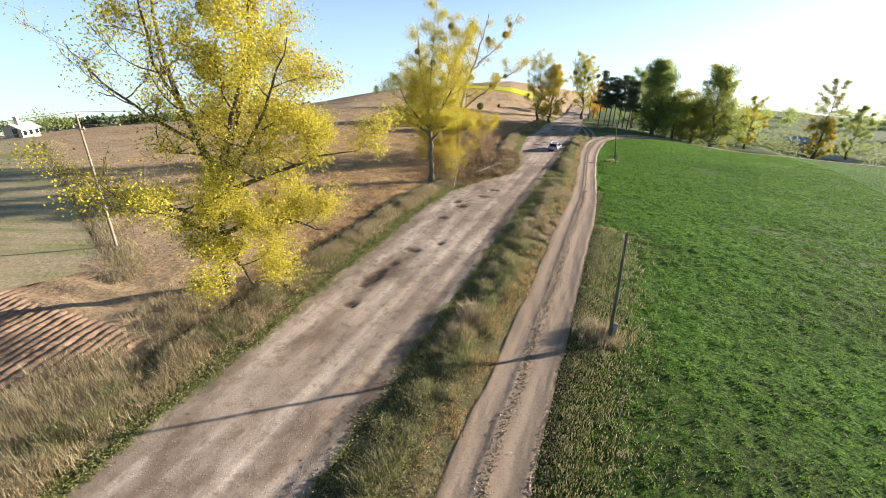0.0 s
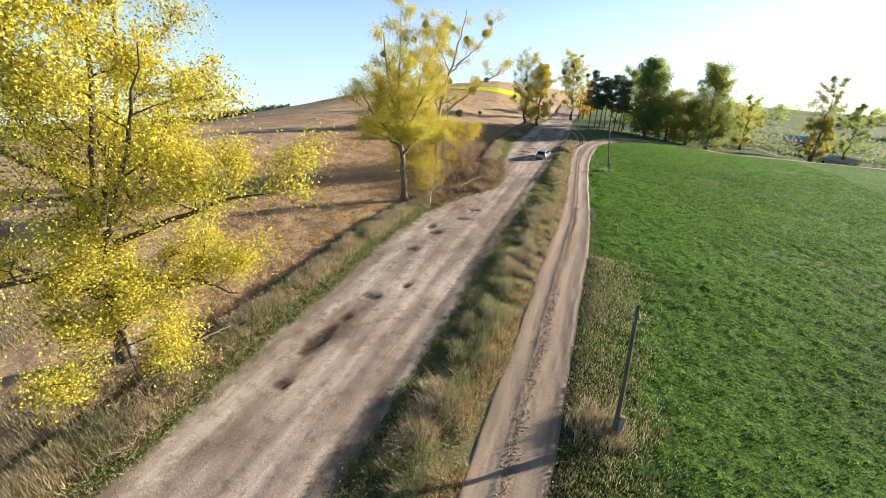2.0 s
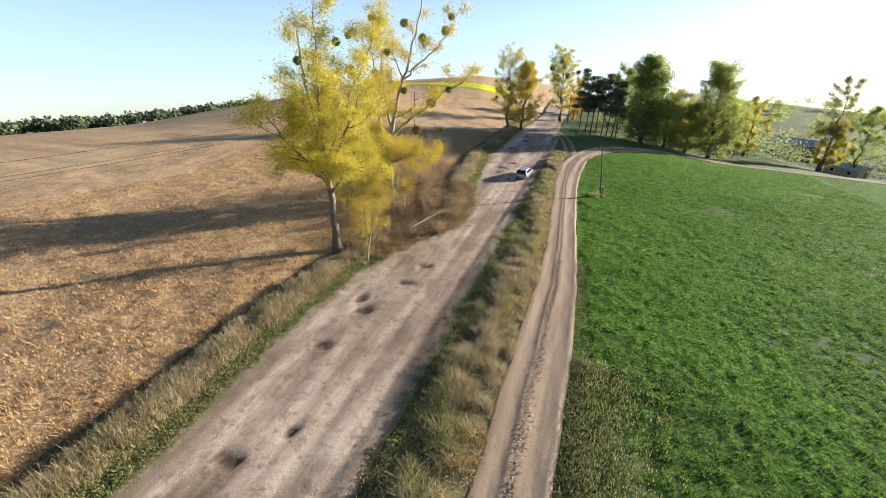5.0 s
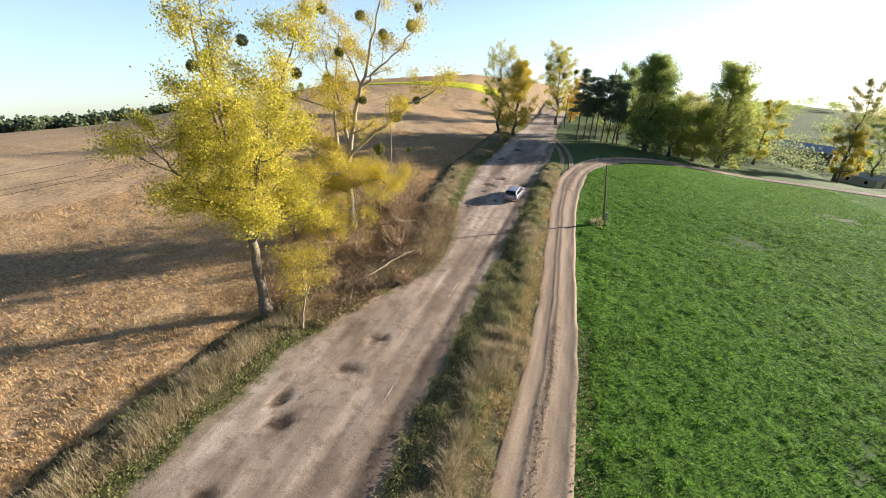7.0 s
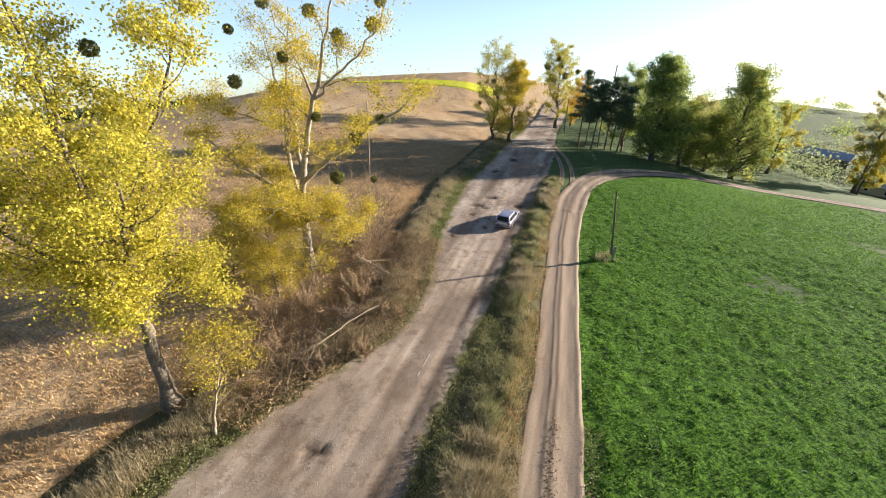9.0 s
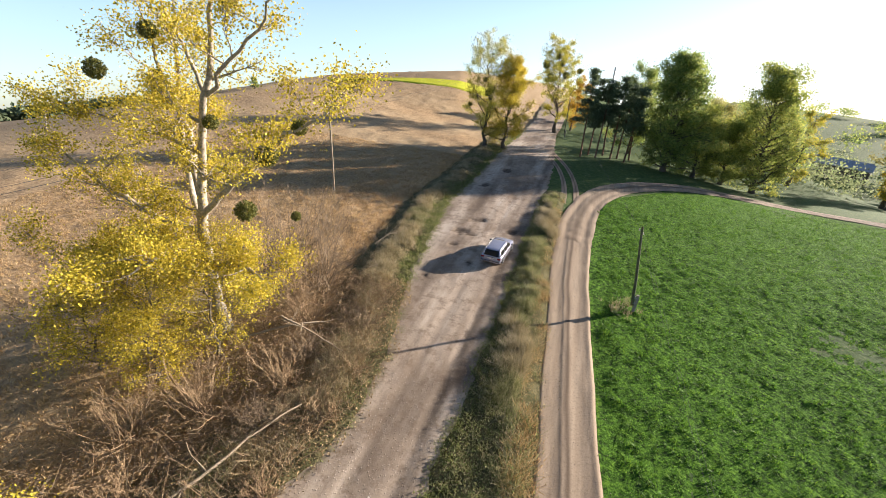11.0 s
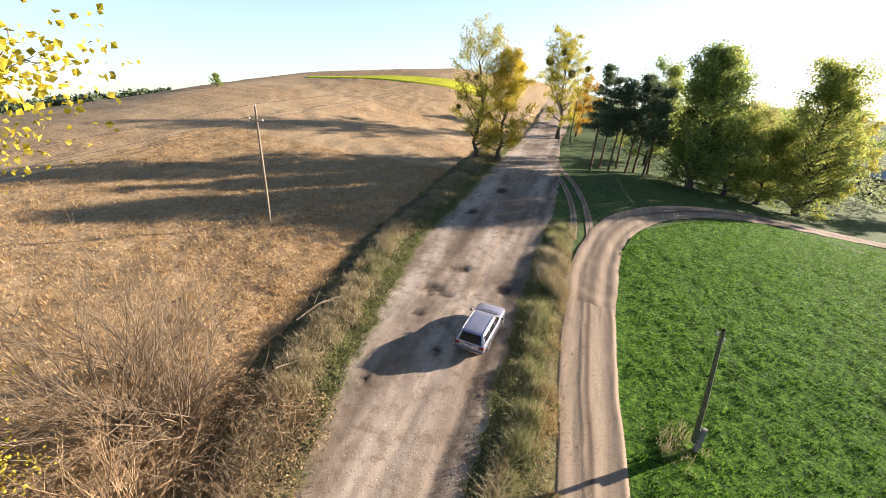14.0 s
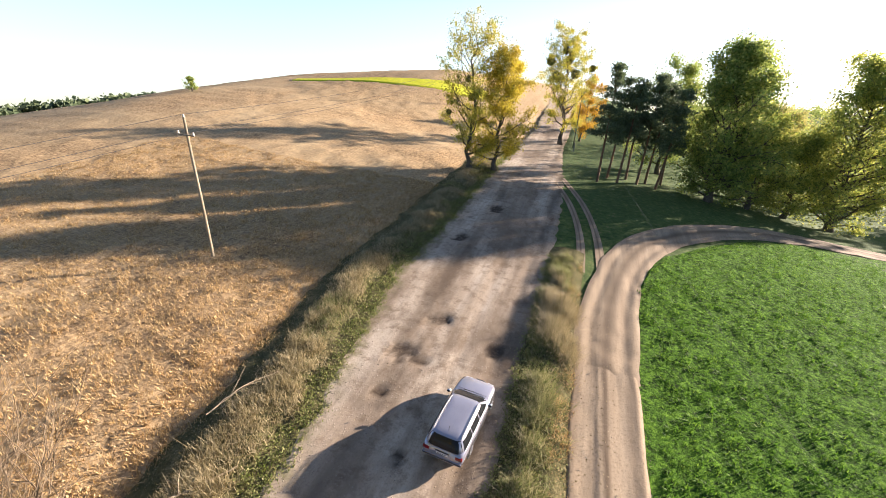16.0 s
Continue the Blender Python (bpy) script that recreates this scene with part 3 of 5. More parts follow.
def rows_material(name, soil_lo, soil_hi, green, turn, period):
    """Worked soil with rows of sprouting green."""
    m, nt, b = start(name, 0.95, 0.1)
    pos = position(nt)
    rot = nt.nodes.new("ShaderNodeMapping")
    rot.inputs["Rotation"].default_value = (0, 0, radians(turn))
    nt.links.new(pos, rot.inputs[0])
    rows = noise_at(nt, rot.outputs[0], period, 4, 0.6, (1.0, 0.05, 1.0))
    clods = noise_at(nt, pos, 3.0, 6, 0.7)
    patch = noise_at(nt, pos, 0.09, 4)
    col = ramp(nt, clods, [(0.35, soil_lo), (0.65, soil_hi)])
    fac = maths(nt, "MULTIPLY", ramp(nt, rows, [(0.42, (0, 0, 0)), (0.60, (1, 1, 1))]), ramp(nt, patch, [(0.30, (0, 0, 0)), (0.52, (0.9, 0.9, 0.9))]))
    nt.links.new(mix(nt, fac, col, green), b.inputs["Base Color"])
    bump(nt, b, clods, 0.8, 0.08)
    return m


def build_side_fields():
    sprout = rows_material("sprouting_rows", (0.25, 0.20, 0.115), (0.42, 0.35, 0.215), (0.20, 0.22, 0.075), 66, 0.9)
    s, w = np.linspace(0, 1, 120)[:, None], np.linspace(0, 1, 60)[None]
    X = -39 - 78 * s - 0.41 * (1.4 + 46 * w)
    Y = 20.3 + 0.445 * 3 + 78 * 0.445 * s - 0.91 * (1.4 + 46 * w)
    tagged(sheet("sprouting_field", X, Y, land(X, Y) + 0.02 + 0.10 * (fbm(X, Y, 171) - 0.5), sprout), "brown field with thin rows of green seedlings", "field", kind="structure")
    earth = surface("ploughed_earth", (0.24, 0.16, 0.10), (0.34, 0.235, 0.15), (0.15, 0.10, 0.065), 0.5, 5.0, 0.95, 0.1, 0.8, 0.05)
    a, v = np.linspace(-44, -23.8, 230)[:, None], np.linspace(-4, 15.5, 90)[None]
    Y = v + 0.6 * (vnoise(a * 0.5, a * 0, 172) - 0.5) + 0 * a
    X = a - 0.26 * (v - 6)
    furrow = np.abs(np.sin(a * np.pi / 0.72 + 0.5 * vnoise(X * 0.4, Y * 0.3, 173))) - 0.5
    edge = sst(0, 1.5, v + 4) * (1 - sst(14, 15.5, v)) * sst(0, 1.2, a + 44) * (1 - sst(-25.0, -23.8, a))
    Z = land(X, Y) - 0.12 + edge * (0.14 + 0.13 * furrow + 0.14 * (fbm(X * 2.4, Y * 2.4, 174) - 0.5))
    tagged(sheet("ploughed_field", X, Y, Z, earth), "freshly ploughed brown earth in straight furrows", "field", kind="structure")


build_side_fields()


# ---- grass ----
def grass(name, mat, x, y, z, h, label, **kw):
    ob = new(name, tuft_mesh(name, x, y, z, h, RNG, mat, **kw))
    return tagged(ob, label, "grass", kind="stuff")


def weeds(name, mat, x, y, z, h, leaves, size, spread, label):
    """Low leafy weeds: every plant a loose dome of small leaves."""
    n = len(x)
    a = RNG.uniform(0, 2 * np.pi, (n, leaves))
    r = np.sqrt(RNG.uniform(0, 1, (n, leaves))) * spread
    up = h[:, None] * RNG.uniform(0.15, 1.0, (n, leaves)) * (1.1 - 0.5 * r / spread)
    c = np.stack([x[:, None] + np.cos(a) * r, y[:, None] + np.sin(a) * r, z[:, None] + up], -1).reshape(-1, 3)
    s = size * RNG.uniform(0.6, 1.5, n * leaves)
    return tagged(new(name, leaf_mesh(name, c, s, RNG, mat, 1.5)), label, "weeds", kind="stuff")


def strip_grass():
    n = 52000
    y = -6 + 122 * RNG.uniform(0, 1, n) ** 1.1
    u = RNG.uniform(-0.03, 1.02, n)
    L, R = road_right(y), track_left(np.minimum(y, 112))
    x = L * (1 - u) + R * u
    clump = 0.5 * fbm(x * 0.5, y * 0.3, 111) + 0.5 * vnoise(x * 1.3, y * 0.9, 113)
    h = (0.12 + 0.75 * sst(0.32, 0.66, clump) * RNG.uniform(0.6, 1.2, n)) * (0.30 + 0.70 * sst(0.05, 0.5, u) * (1 - 0.5 * sst(0.7, 1.0, u)))
    z = land(x, y) - 0.06 + 0.22 * sst(0.0, 0.5, u) * (1 - sst(0.75, 1.0, u))
    dry = (vnoise(x * 0.55, y * 0.2, 112) > 0.66) & (u > 0.25)
    brown = ~dry & (u > 0.72) & (RNG.uniform(0, 1, n) < 0.7)
    leafy = ~dry & ~brown & ((u < 0.22) | (RNG.uniform(0, 1, n) < 0.30))
    green = ~dry & ~brown & ~leafy
    grass("verge_grass", mixed_grass, x[green], y[green], z[green], h[green], "unmown green and straw-coloured grass of the middle verge", blades=7, width=0.016, spread=0.16, lean=0.75, simple=True)
    grass("tall_dry_grass", dry_grass, x[dry], y[dry], z[dry], h[dry] * 1.2, "tall dry grass tufts of the middle verge", blades=8, width=0.015, spread=0.15, lean=0.7, simple=True)
    grass("brown_verge_grass", straw, x[brown], y[brown], z[brown], h[brown] * 0.6, "low brown withered grass beside the dirt track", blades=6, width=0.022, spread=0.17, lean=0.9, simple=True)
    weeds("verge_weeds", weed_leaf, x[leafy][::2], y[leafy][::2], z[leafy][::2], 0.08 + 0.8 * h[leafy][::2], 7, 0.072, 0.28, "leafy green roadside weeds of the middle verge")


def bank_grass():
    n = 31000
    y = -8 + 170 * RNG.uniform(0, 1, n) ** 1.2
    d = RNG.uniform(-0.25, 5.2, n)
    x = road_left(y) - d
    clump = 0.5 * fbm(x * 0.5, y * 0.35, 121) + 0.5 * vnoise(x * 1.1, y * 0.8, 124)
    edge = 1.15 + 0.9 * (vnoise(y * 0.5, y * 0, 123) - 0.5)
    low = d < edge
    z = land(x, y) + bank(x, y) + 0.02
    h = (0.18 + 0.66 * sst(0.32, 0.66, clump)) * (1 - 0.4 * sst(84, 98, y)) * (0.55 + 0.45 * sst(edge, edge + 0.9, d)) * (1 - 0.85 * sst(3.1, 4.4, d))
    shaded = (y > 61) & (y < 85) & (RNG.uniform(0, 1, n) < 0.85)
    fill = low & (RNG.uniform(0, 1, n) < 0.5) & ~shaded
    leafy = low & ~fill & ~shaded
    grass("roadside_grass", short_grass, x[fill], y[fill], z[fill], 0.08 + 0.14 * clump[fill], "short green grass at the road's edge", blades=8, width=0.02, spread=0.22, simple=True)
    weeds("roadside_weeds", weed_leaf, x[leafy], y[leafy], z[leafy], 0.10 + 0.30 * clump[leafy] * sst(-0.2, 0.8, d[leafy]), 8, 0.072, 0.28, "low leafy green weeds along the road's edge")
    tone = vnoise(x * 0.45, y * 0.3, 122)
    green = ~low & (tone > 0.62)
    dry = ~low & ~green
    grass("bank_grass", dry_grass, x[dry], y[dry], z[dry], h[dry], "tall dry straw-coloured grass on the bank", blades=9, width=0.017, spread=0.2, lean=0.65, simple=True)
    ty = 2 + 108 * RNG.uniform(0, 1, 330)
    tx = road_left(ty) - RNG.uniform(1.4, 3.4, 330)
    ty, tx, th = (np.repeat(v, 12) for v in (ty, tx, RNG.uniform(0.35, 0.75, 330)))
    tx, ty = tx + RNG.normal(size=len(tx)) * 0.22, ty + RNG.normal(size=len(ty)) * 0.28
    grass("bank_tussocks", dry_grass, tx, ty, land(tx, ty) + bank(tx, ty), th * RNG.uniform(0.7, 1.1, len(tx)), "pale dry grass tussocks standing out of the bank", blades=9, width=0.016, spread=0.12, lean=0.5, simple=True)
    grass("green_bank_grass", mixed_grass, x[green], y[green], z[green], h[green] * 0.85, "olive-green rough grass on the bank", blades=8, width=0.022, spread=0.2, lean=0.65, simple=True)


def crop_blades():
    n = 210000
    y = 6 + 128 * RNG.uniform(0, 1, n)
    x = track_right(np.minimum(y, 112)) + 0.2 + 44 * RNG.uniform(0, 1, n) ** 1.3
    clump = 0.5 * fbm(x * 1.9, y * 1.5, 92) + 0.5 * fbm(x * 3.6, y * 3.0, 96)
    keep = (y < np.interp(x, MEADOW_X, MEADOW_Y) - 0.3) & (x > track_right(np.minimum(y, 112)) + 0.4 + 1.2 * vnoise(y * 0.8, y * 0, 95)) & (clump + 0.2 * RNG.uniform(-1, 1, n) > 0.32 + 0.10 * (1 - sst(18, 60, y)))
    x, y, clump = x[keep], y[keep], clump[keep]
    z = land(x, y) + 0.02 + crop_relief(x, y)
    grass("crop_tufts", crop_grass, x, y, z, 0.05 + 0.15 * sst(0.38, 0.68, clump) * RNG.uniform(0.6, 1.3, len(x)), "low tufts of young green crop", blades=2, width=0.032, spread=0.12, lean=0.8, simple=True)


def field_straw():
    n = 58000
    y = 12 + 118 * RNG.uniform(0, 1, n) ** 0.9
    x = road_left(y) - 4.7 - 42 * RNG.uniform(0, 1, n) ** 1.35
    keep = (fbm(x * 0.35, y * 0.35, 131) > 0.16) & (y > 26 - 0.5 * (x + 25))
    x, y = x[keep], y[keep]
    z = land(x, y) - 0.10 + soil_relief(x, y)
    grass("field_stubble", straw, x, y, z, 0.10 + 0.26 * fbm(x * 0.8, y * 0.8, 132), "brown dry crop residue standing in the field", blades=5, width=0.027, spread=0.20, lean=0.9, simple=True)


strip_grass()
bank_grass()
crop_blades()
field_straw()


# ---- trees ----
def limb_path(rng, p, d, length, n=7, wander=0.16, lift=0.10):
    pts, d = [np.array(p, float)], np.array(d, float)
    for _ in range(n):
        d = d + rng.normal(size=3) * wander
        d[2] += lift
        d /= np.linalg.norm(d)
        pts.append(pts[-1] + d * length / n)
    return np.array(pts)


def bent(points, rng, steps=4):
    """A limb's line through a few points, rounded and a little crooked."""
    P = np.array(points, float)
    k = np.linspace(0, len(P) - 1, (len(P) - 1) * steps + 1)
    out = np.stack([np.interp(k, np.arange(len(P)), P[:, i]) for i in range(3)], 1)
    out[1:-1] = 0.25 * out[:-2] + 0.5 * out[1:-1] + 0.25 * out[2:]
    out[1:] += rng.normal(size=(len(out) - 1, 3)) * 0.07
    return out


def build_tree(name, label, at, height, spread, seed, leaf_mat, bark_mat, leaves=30000, leaf=0.2, radius=0.4, crown_from=0.15, limbs=16, lean=(0, 0), tilt=(0, 0), stems=1, sub=6, rise=0.8, mistletoe=(), puff=0.9, sparse_top=0.0, profile="round", twig=True, stem_from=0.2, forks=(), bias=0.0, group="", category="tree"):
    """A tree: trunk and limbs, a crown of loose leaf clumps, mistletoe balls."""
    rng = np.random.default_rng(seed)
    base = np.array([at[0], at[1], float(land(at[0], at[1])) - 0.15 + (at[2] if len(at) > 2 else 0)])
    tree = thing(name, label, category, base, 0, group)
    clumps, wood = [], Tubes()
    trunks = []
    main_h = height * (0.96 if stems == 1 else stem_from)
    path = [np.zeros(3)]
    n = 12
    wobble = 0.012 if stems == 1 else 0.005
    for i in range(n):
        s = (i + 1) / n
        path.append(np.array([lean[0] * s + rng.normal() * wobble * main_h, lean[1] * s + rng.normal() * wobble * main_h, main_h * s]))
    path = np.array(path)
    if forks:
        wobble = 0.08
        path = bent(forks[0], rng)
        n = len(path) - 1
    r_end = 0.12 if stems == 1 else 0.8
    rad = radius * (1 - (1 - r_end) * np.linspace(0, 1, n + 1) ** 0.9)
    rad[0] *= 1.75
    rad[1] *= 1.2
    wood.add(path, rad, 9)
    if forks:
        trunks.append((path, rad, 0.35))
        for points in forks[1:]:
            p = bent(points, rng)
            k = int(np.argmin(np.linalg.norm(path - p[0], axis=1)))
            r = min(rad[k] * 0.72, 0.03 * np.linalg.norm(p[-1] - p[0]) + 0.04) * (1 - 0.88 * np.linspace(0, 1, len(p)))
            wood.add(p, r, 7)
            trunks.append((p, r, 0.22))
    elif stems == 1:
        trunks.append((path, rad, crown_from))
    else:
        top = path[-1]
        for k in range(stems):
            az = 2 * np.pi * (k + rng.uniform(-0.2, 0.2)) / stems
            out = rng.uniform(0.12, 0.30)
            p = limb_path(rng, top, (math.cos(az) * out + tilt[0], math.sin(az) * out + tilt[1], 1.0), (height - top[2]) * rng.uniform(0.85, 1.04), 10, 0.09, 0.06)
            r = radius * rng.uniform(0.45, 0.62) * (1 - 0.9 * np.linspace(0, 1, 11))
            wood.add(p, r, 7)
            trunks.append((p, r, max(0.05, (crown_from * height - top[2]) / (height - top[2]))))
    attach(new("trunk", wood.mesh("trunk", bark_mat)), tree)
    count = max(3, limbs // len(trunks))
    golden = rng.uniform(0, 6)
    for tp, tr, cf in trunks:
        for i in range(count):
            s = cf + (0.97 - cf) * (i + rng.uniform(0, 0.8)) / count
            f = s * (len(tp) - 1)
            k = min(int(f), len(tp) - 2)
            p0 = tp[k] * (1 - f + k) + tp[k + 1] * (f - k)
            rel = np.clip((p0[2] / height - crown_from) / (1 - crown_from), 0, 1)
            prof = {"round": 0.55 + 0.45 * math.sin(math.pi * min(1, rel + 0.18)), "cone": 1.05 - 0.85 * rel, "tall": 0.7 + 0.3 * math.sin(math.pi * rel)}[profile]
            if profile != "cone" and rel > 0.8:
                prof *= 1 - 1.8 * (rel - 0.8)
            golden += 2.4 + rng.uniform(-0.5, 0.5)
            up = rise * (0.35 + 0.9 * rel)
            d = np.array([math.cos(golden), math.sin(golden), up])
            length = spread * prof * rng.uniform(0.75, 1.15) * math.hypot(1, up) ** 0.5
            if len(trunks) > 1:
                length *= 0.75
            lp = limb_path(rng, p0, d / np.linalg.norm(d), length, 7, 0.14, 0.07)
            r0 = min(np.interp(s * (len(tp) - 1), np.arange(len(tp)), tr) * 0.55, 0.035 * length + 0.02)
            limb = Tubes()
            limb.add(lp, r0 * (1 - 0.85 * np.linspace(0, 1, 8)), 5)
            for j in range(sub):
                q = rng.uniform(0.25, 1.0)
                fk = q * 7
                kk = min(int(fk), 6)
                b0 = lp[kk] * (1 - fk + kk) + lp[kk + 1] * (fk - kk)
                dd = (lp[kk + 1] - lp[kk])
                dd = dd / np.linalg.norm(dd) + rng.normal(size=3) * 0.6
                sl = length * rng.uniform(0.22, 0.42)
                sp = limb_path(rng, b0, dd / np.linalg.norm(dd), sl, 4, 0.22, 0.04)
                limb.add(sp, (r0 * 0.35 + 0.006) * (1 - 0.8 * np.linspace(0, 1, 5)), 4)
                weight = max(0.03, 1.0 - sparse_top * min(1.0, 1.25 * rel)) * np.clip(0.75 + bias * sp[3][0], 0.08, 1.6)
                for c in (sp[2], sp[3], sp[4]):
                    clumps.append((c, weight * (0.08 + 1.6 * rng.uniform(0, 1) ** 1.6), puff * rng.uniform(0.5, 1.2)))
                if twig:
                    for _ in range(2):
                        e = rng.normal(size=3)
                        limb.add(limb_path(rng, sp[rng.integers(1, 5)], e / np.linalg.norm(e), sl * 0.4, 3, 0.2, 0.05), [0.012, 0.01, 0.008, 0.005], 3)
            attach(new("limb", limb.mesh("limb", bark_mat)), tree)
    C = np.array([c[0] for c in clumps])
    W = np.array([c[1] for c in clumps])
    S = np.array([c[2] for c in clumps])
    pick = rng.choice(len(C), leaves, p=W / W.sum())
    off = rng.normal(size=(leaves, 3)) * np.array([0.5, 0.5, 0.42])
    pos = C[pick] + off * S[pick][:, None]
    pos[:, 2] = np.maximum(pos[:, 2], 0.3)
    attach(new("crown", leaf_mesh("crown", pos, leaf * rng.uniform(0.6, 1.3, leaves), rng, leaf_mat)), tree)
    for mx, my, mz, mr in mistletoe:
        k = 900
        d = rng.normal(size=(k, 3))
        d *= (mr * rng.uniform(0.25, 1.0, k) ** 0.5 / np.linalg.norm(d, axis=1))[:, None]
        attach(tagged(new("mistletoe", leaf_mesh("mistletoe", d + [mx, my, mz], mr * 0.17 * rng.uniform(0.6, 1.3, k), rng, mistletoe_leaf, 2.0)), "dark round mistletoe ball"), tree)
    return tree


def build_pine(label, at, height, seed, spread=2.1):
    rng = np.random.default_rng(seed)
    base = (at[0], at[1], float(land(*at)) - 0.15)
    tree = thing("pine_tree", label, "pine tree", base, rng.uniform(0, 360), "pines beside the road")
    lean = rng.normal(size=2) * 0.5
    s = np.linspace(0, 1, 9)
    path = np.stack([lean[0] * s + 0.1 * np.sin(s * 5), lean[1] * s, height * s], 1)
    wood = Tubes()
    wood.add(path, 0.19 * (1 - 0.9 * s) + 0.01, 7)
    cs = []
    for i in range(34):
        f = rng.uniform(0.40, 1.0)
        z = height * f
        az = rng.uniform(0, 6.28)
        ln = spread * (1.1 - 0.9 * ((f - 0.40) / 0.60)) * rng.uniform(0.6, 1.1)
        p0 = np.array([lean[0] * f, lean[1] * f, z])
        lp = limb_path(rng, p0, (math.cos(az), math.sin(az), rng.uniform(-0.1, 0.35)), ln, 4, 0.12, 0.02)
        wood.add(lp, [0.04, 0.03, 0.025, 0.018, 0.01], 4)
        cs += [lp[2], lp[3], lp[4], lp[4]]
    attach(new("trunk", wood.mesh("trunk", pine_bark)), tree)
    cs = np.array(cs)
    k = 4200
    pos = cs[rng.integers(0, len(cs), k)] + rng.normal(size=(k, 3)) * [0.42, 0.42, 0.2]
    attach(new("crown", leaf_mesh("crown", pos, 0.23 * rng.uniform(0.6, 1.2, k), rng, pine_leaf, 1.8)), tree)


def build_bush(name, label, at, height, spread, seed, stems=26, mat=None, group="", twigs=9, thick=0.03, splay=(0.1, 1.1)):
    """A leafless shrub: many thin stems that fork into twigs."""
    rng = np.random.default_rng(seed)
    base = (at[0], at[1], float(land(at[0], at[1])) + (at[2] if len(at) > 2 else 0.0))
    ob = thing(name, label, "shrub", base, 0, group)
    for i in range(stems):
        t = Tubes()
        az = rng.uniform(0, 6.28)
        out = spread / height * rng.uniform(*splay)
        p = limb_path(rng, (rng.normal() * 0.25, rng.normal() * 0.25, -0.15), (math.cos(az) * out, math.sin(az) * out, 1), height * rng.uniform(0.6, 1.1), 7, 0.1, 0.03)
        t.add(p, thick * (1 - 0.8 * np.linspace(0, 1, 8)), 4)
        for j in range(twigs):
            k = rng.integers(2, 8)
            d = (p[min(k + 1, 7)] - p[k - 1]) / height * 6 + rng.normal(size=3) * 0.5
            q = limb_path(rng, p[k], d / np.linalg.norm(d), height * rng.uniform(0.15, 0.4), 4, 0.16, 0.05)
            t.add(q, thick * 0.4 * (1 - 0.7 * np.linspace(0, 1, 5)), 3)
            for _ in range(2):
                e = q[-1] - q[0]
                e = e / np.linalg.norm(e) + rng.normal(size=3) * 0.4
                t.add(limb_path(rng, q[rng.integers(1, 4)], e / np.linalg.norm(e), height * 0.12, 2, 0.1, 0.03), [thick * 0.22, thick * 0.18, thick * 0.1], 3)
        attach(new("stem", t.mesh("stem", mat or twig_bark)), ob)
    return ob


build_tree("poplar_tree", "large yellow autumn poplar with low hanging boughs", (-27.3, 22.2), 25, 5.6, 11, lemon_leaf, dark_bark, 112000, 0.130, 0.40, 0.10, 96, sub=9, rise=0.42, puff=1.1, sparse_top=0.25, bias=0.10,
           forks=[[(0, 0, 0), (0.5, 0, 5.2), (0.9, 0.1, 9.2), (-0.3, 0.2, 11.6), (-1.7, 0.3, 14.2), (-2.4, 0.4, 17), (-2.7, 0.5, 21), (-2.8, 0.6, 24.5)],
                  [(0.8, 0, 7), (3.2, -0.6, 10), (5.6, -1, 12.6), (8, -1.4, 15.5), (10, -1.6, 18.5)], [(0.9, 0.1, 9.2), (2.6, 0.8, 13), (4, 1.3, 17), (5, 1.6, 21), (5.4, 1.8, 24)],
                  [(-0.3, 0.2, 11.6), (-3.6, -0.8, 13.4), (-6.6, -1.4, 15.6), (-9, -1.8, 18)], [(0.5, 0, 5), (3, 0.9, 6.2), (6, 1.5, 6.6), (8.5, 1.8, 6.0)],
                  [(0.4, 0, 4.5), (-2.6, -1, 6), (-6, -1.8, 6.8), (-9, -2.2, 6.6)], [(0.6, 0, 6), (1.5, -2.4, 7.6), (2.2, -4.8, 8.6), (2.6, -6.5, 9)],
                  [(0.9, 0.1, 8.5), (1.4, 2.6, 11), (2, 4.6, 14), (2.4, 6, 17.5)], [(0.8, 0, 8), (4, 1.5, 9.6), (7.4, 2.4, 11), (11, 3, 12)], [(0.4, 0, 3.4), (2.4, -1.2, 4.2), (4.4, -2.2, 4.0), (6, -3, 3.0)],
                  [(0.9, 0.1, 9.5), (4.5, -1, 14), (7, -1.5, 18), (8.5, -2, 22)], [(-1.7, 0.3, 14.2), (-1, -1.5, 17), (0.2, -2.5, 20.5), (0.8, -3, 24)]],
           mistletoe=[(2.4, 0, 20.2, 0.44), (5.6, 0.5, 20.4, 0.35), (3.1, 0.2, 15.8, 0.35), (-2.1, 0, 16.5, 0.32)])
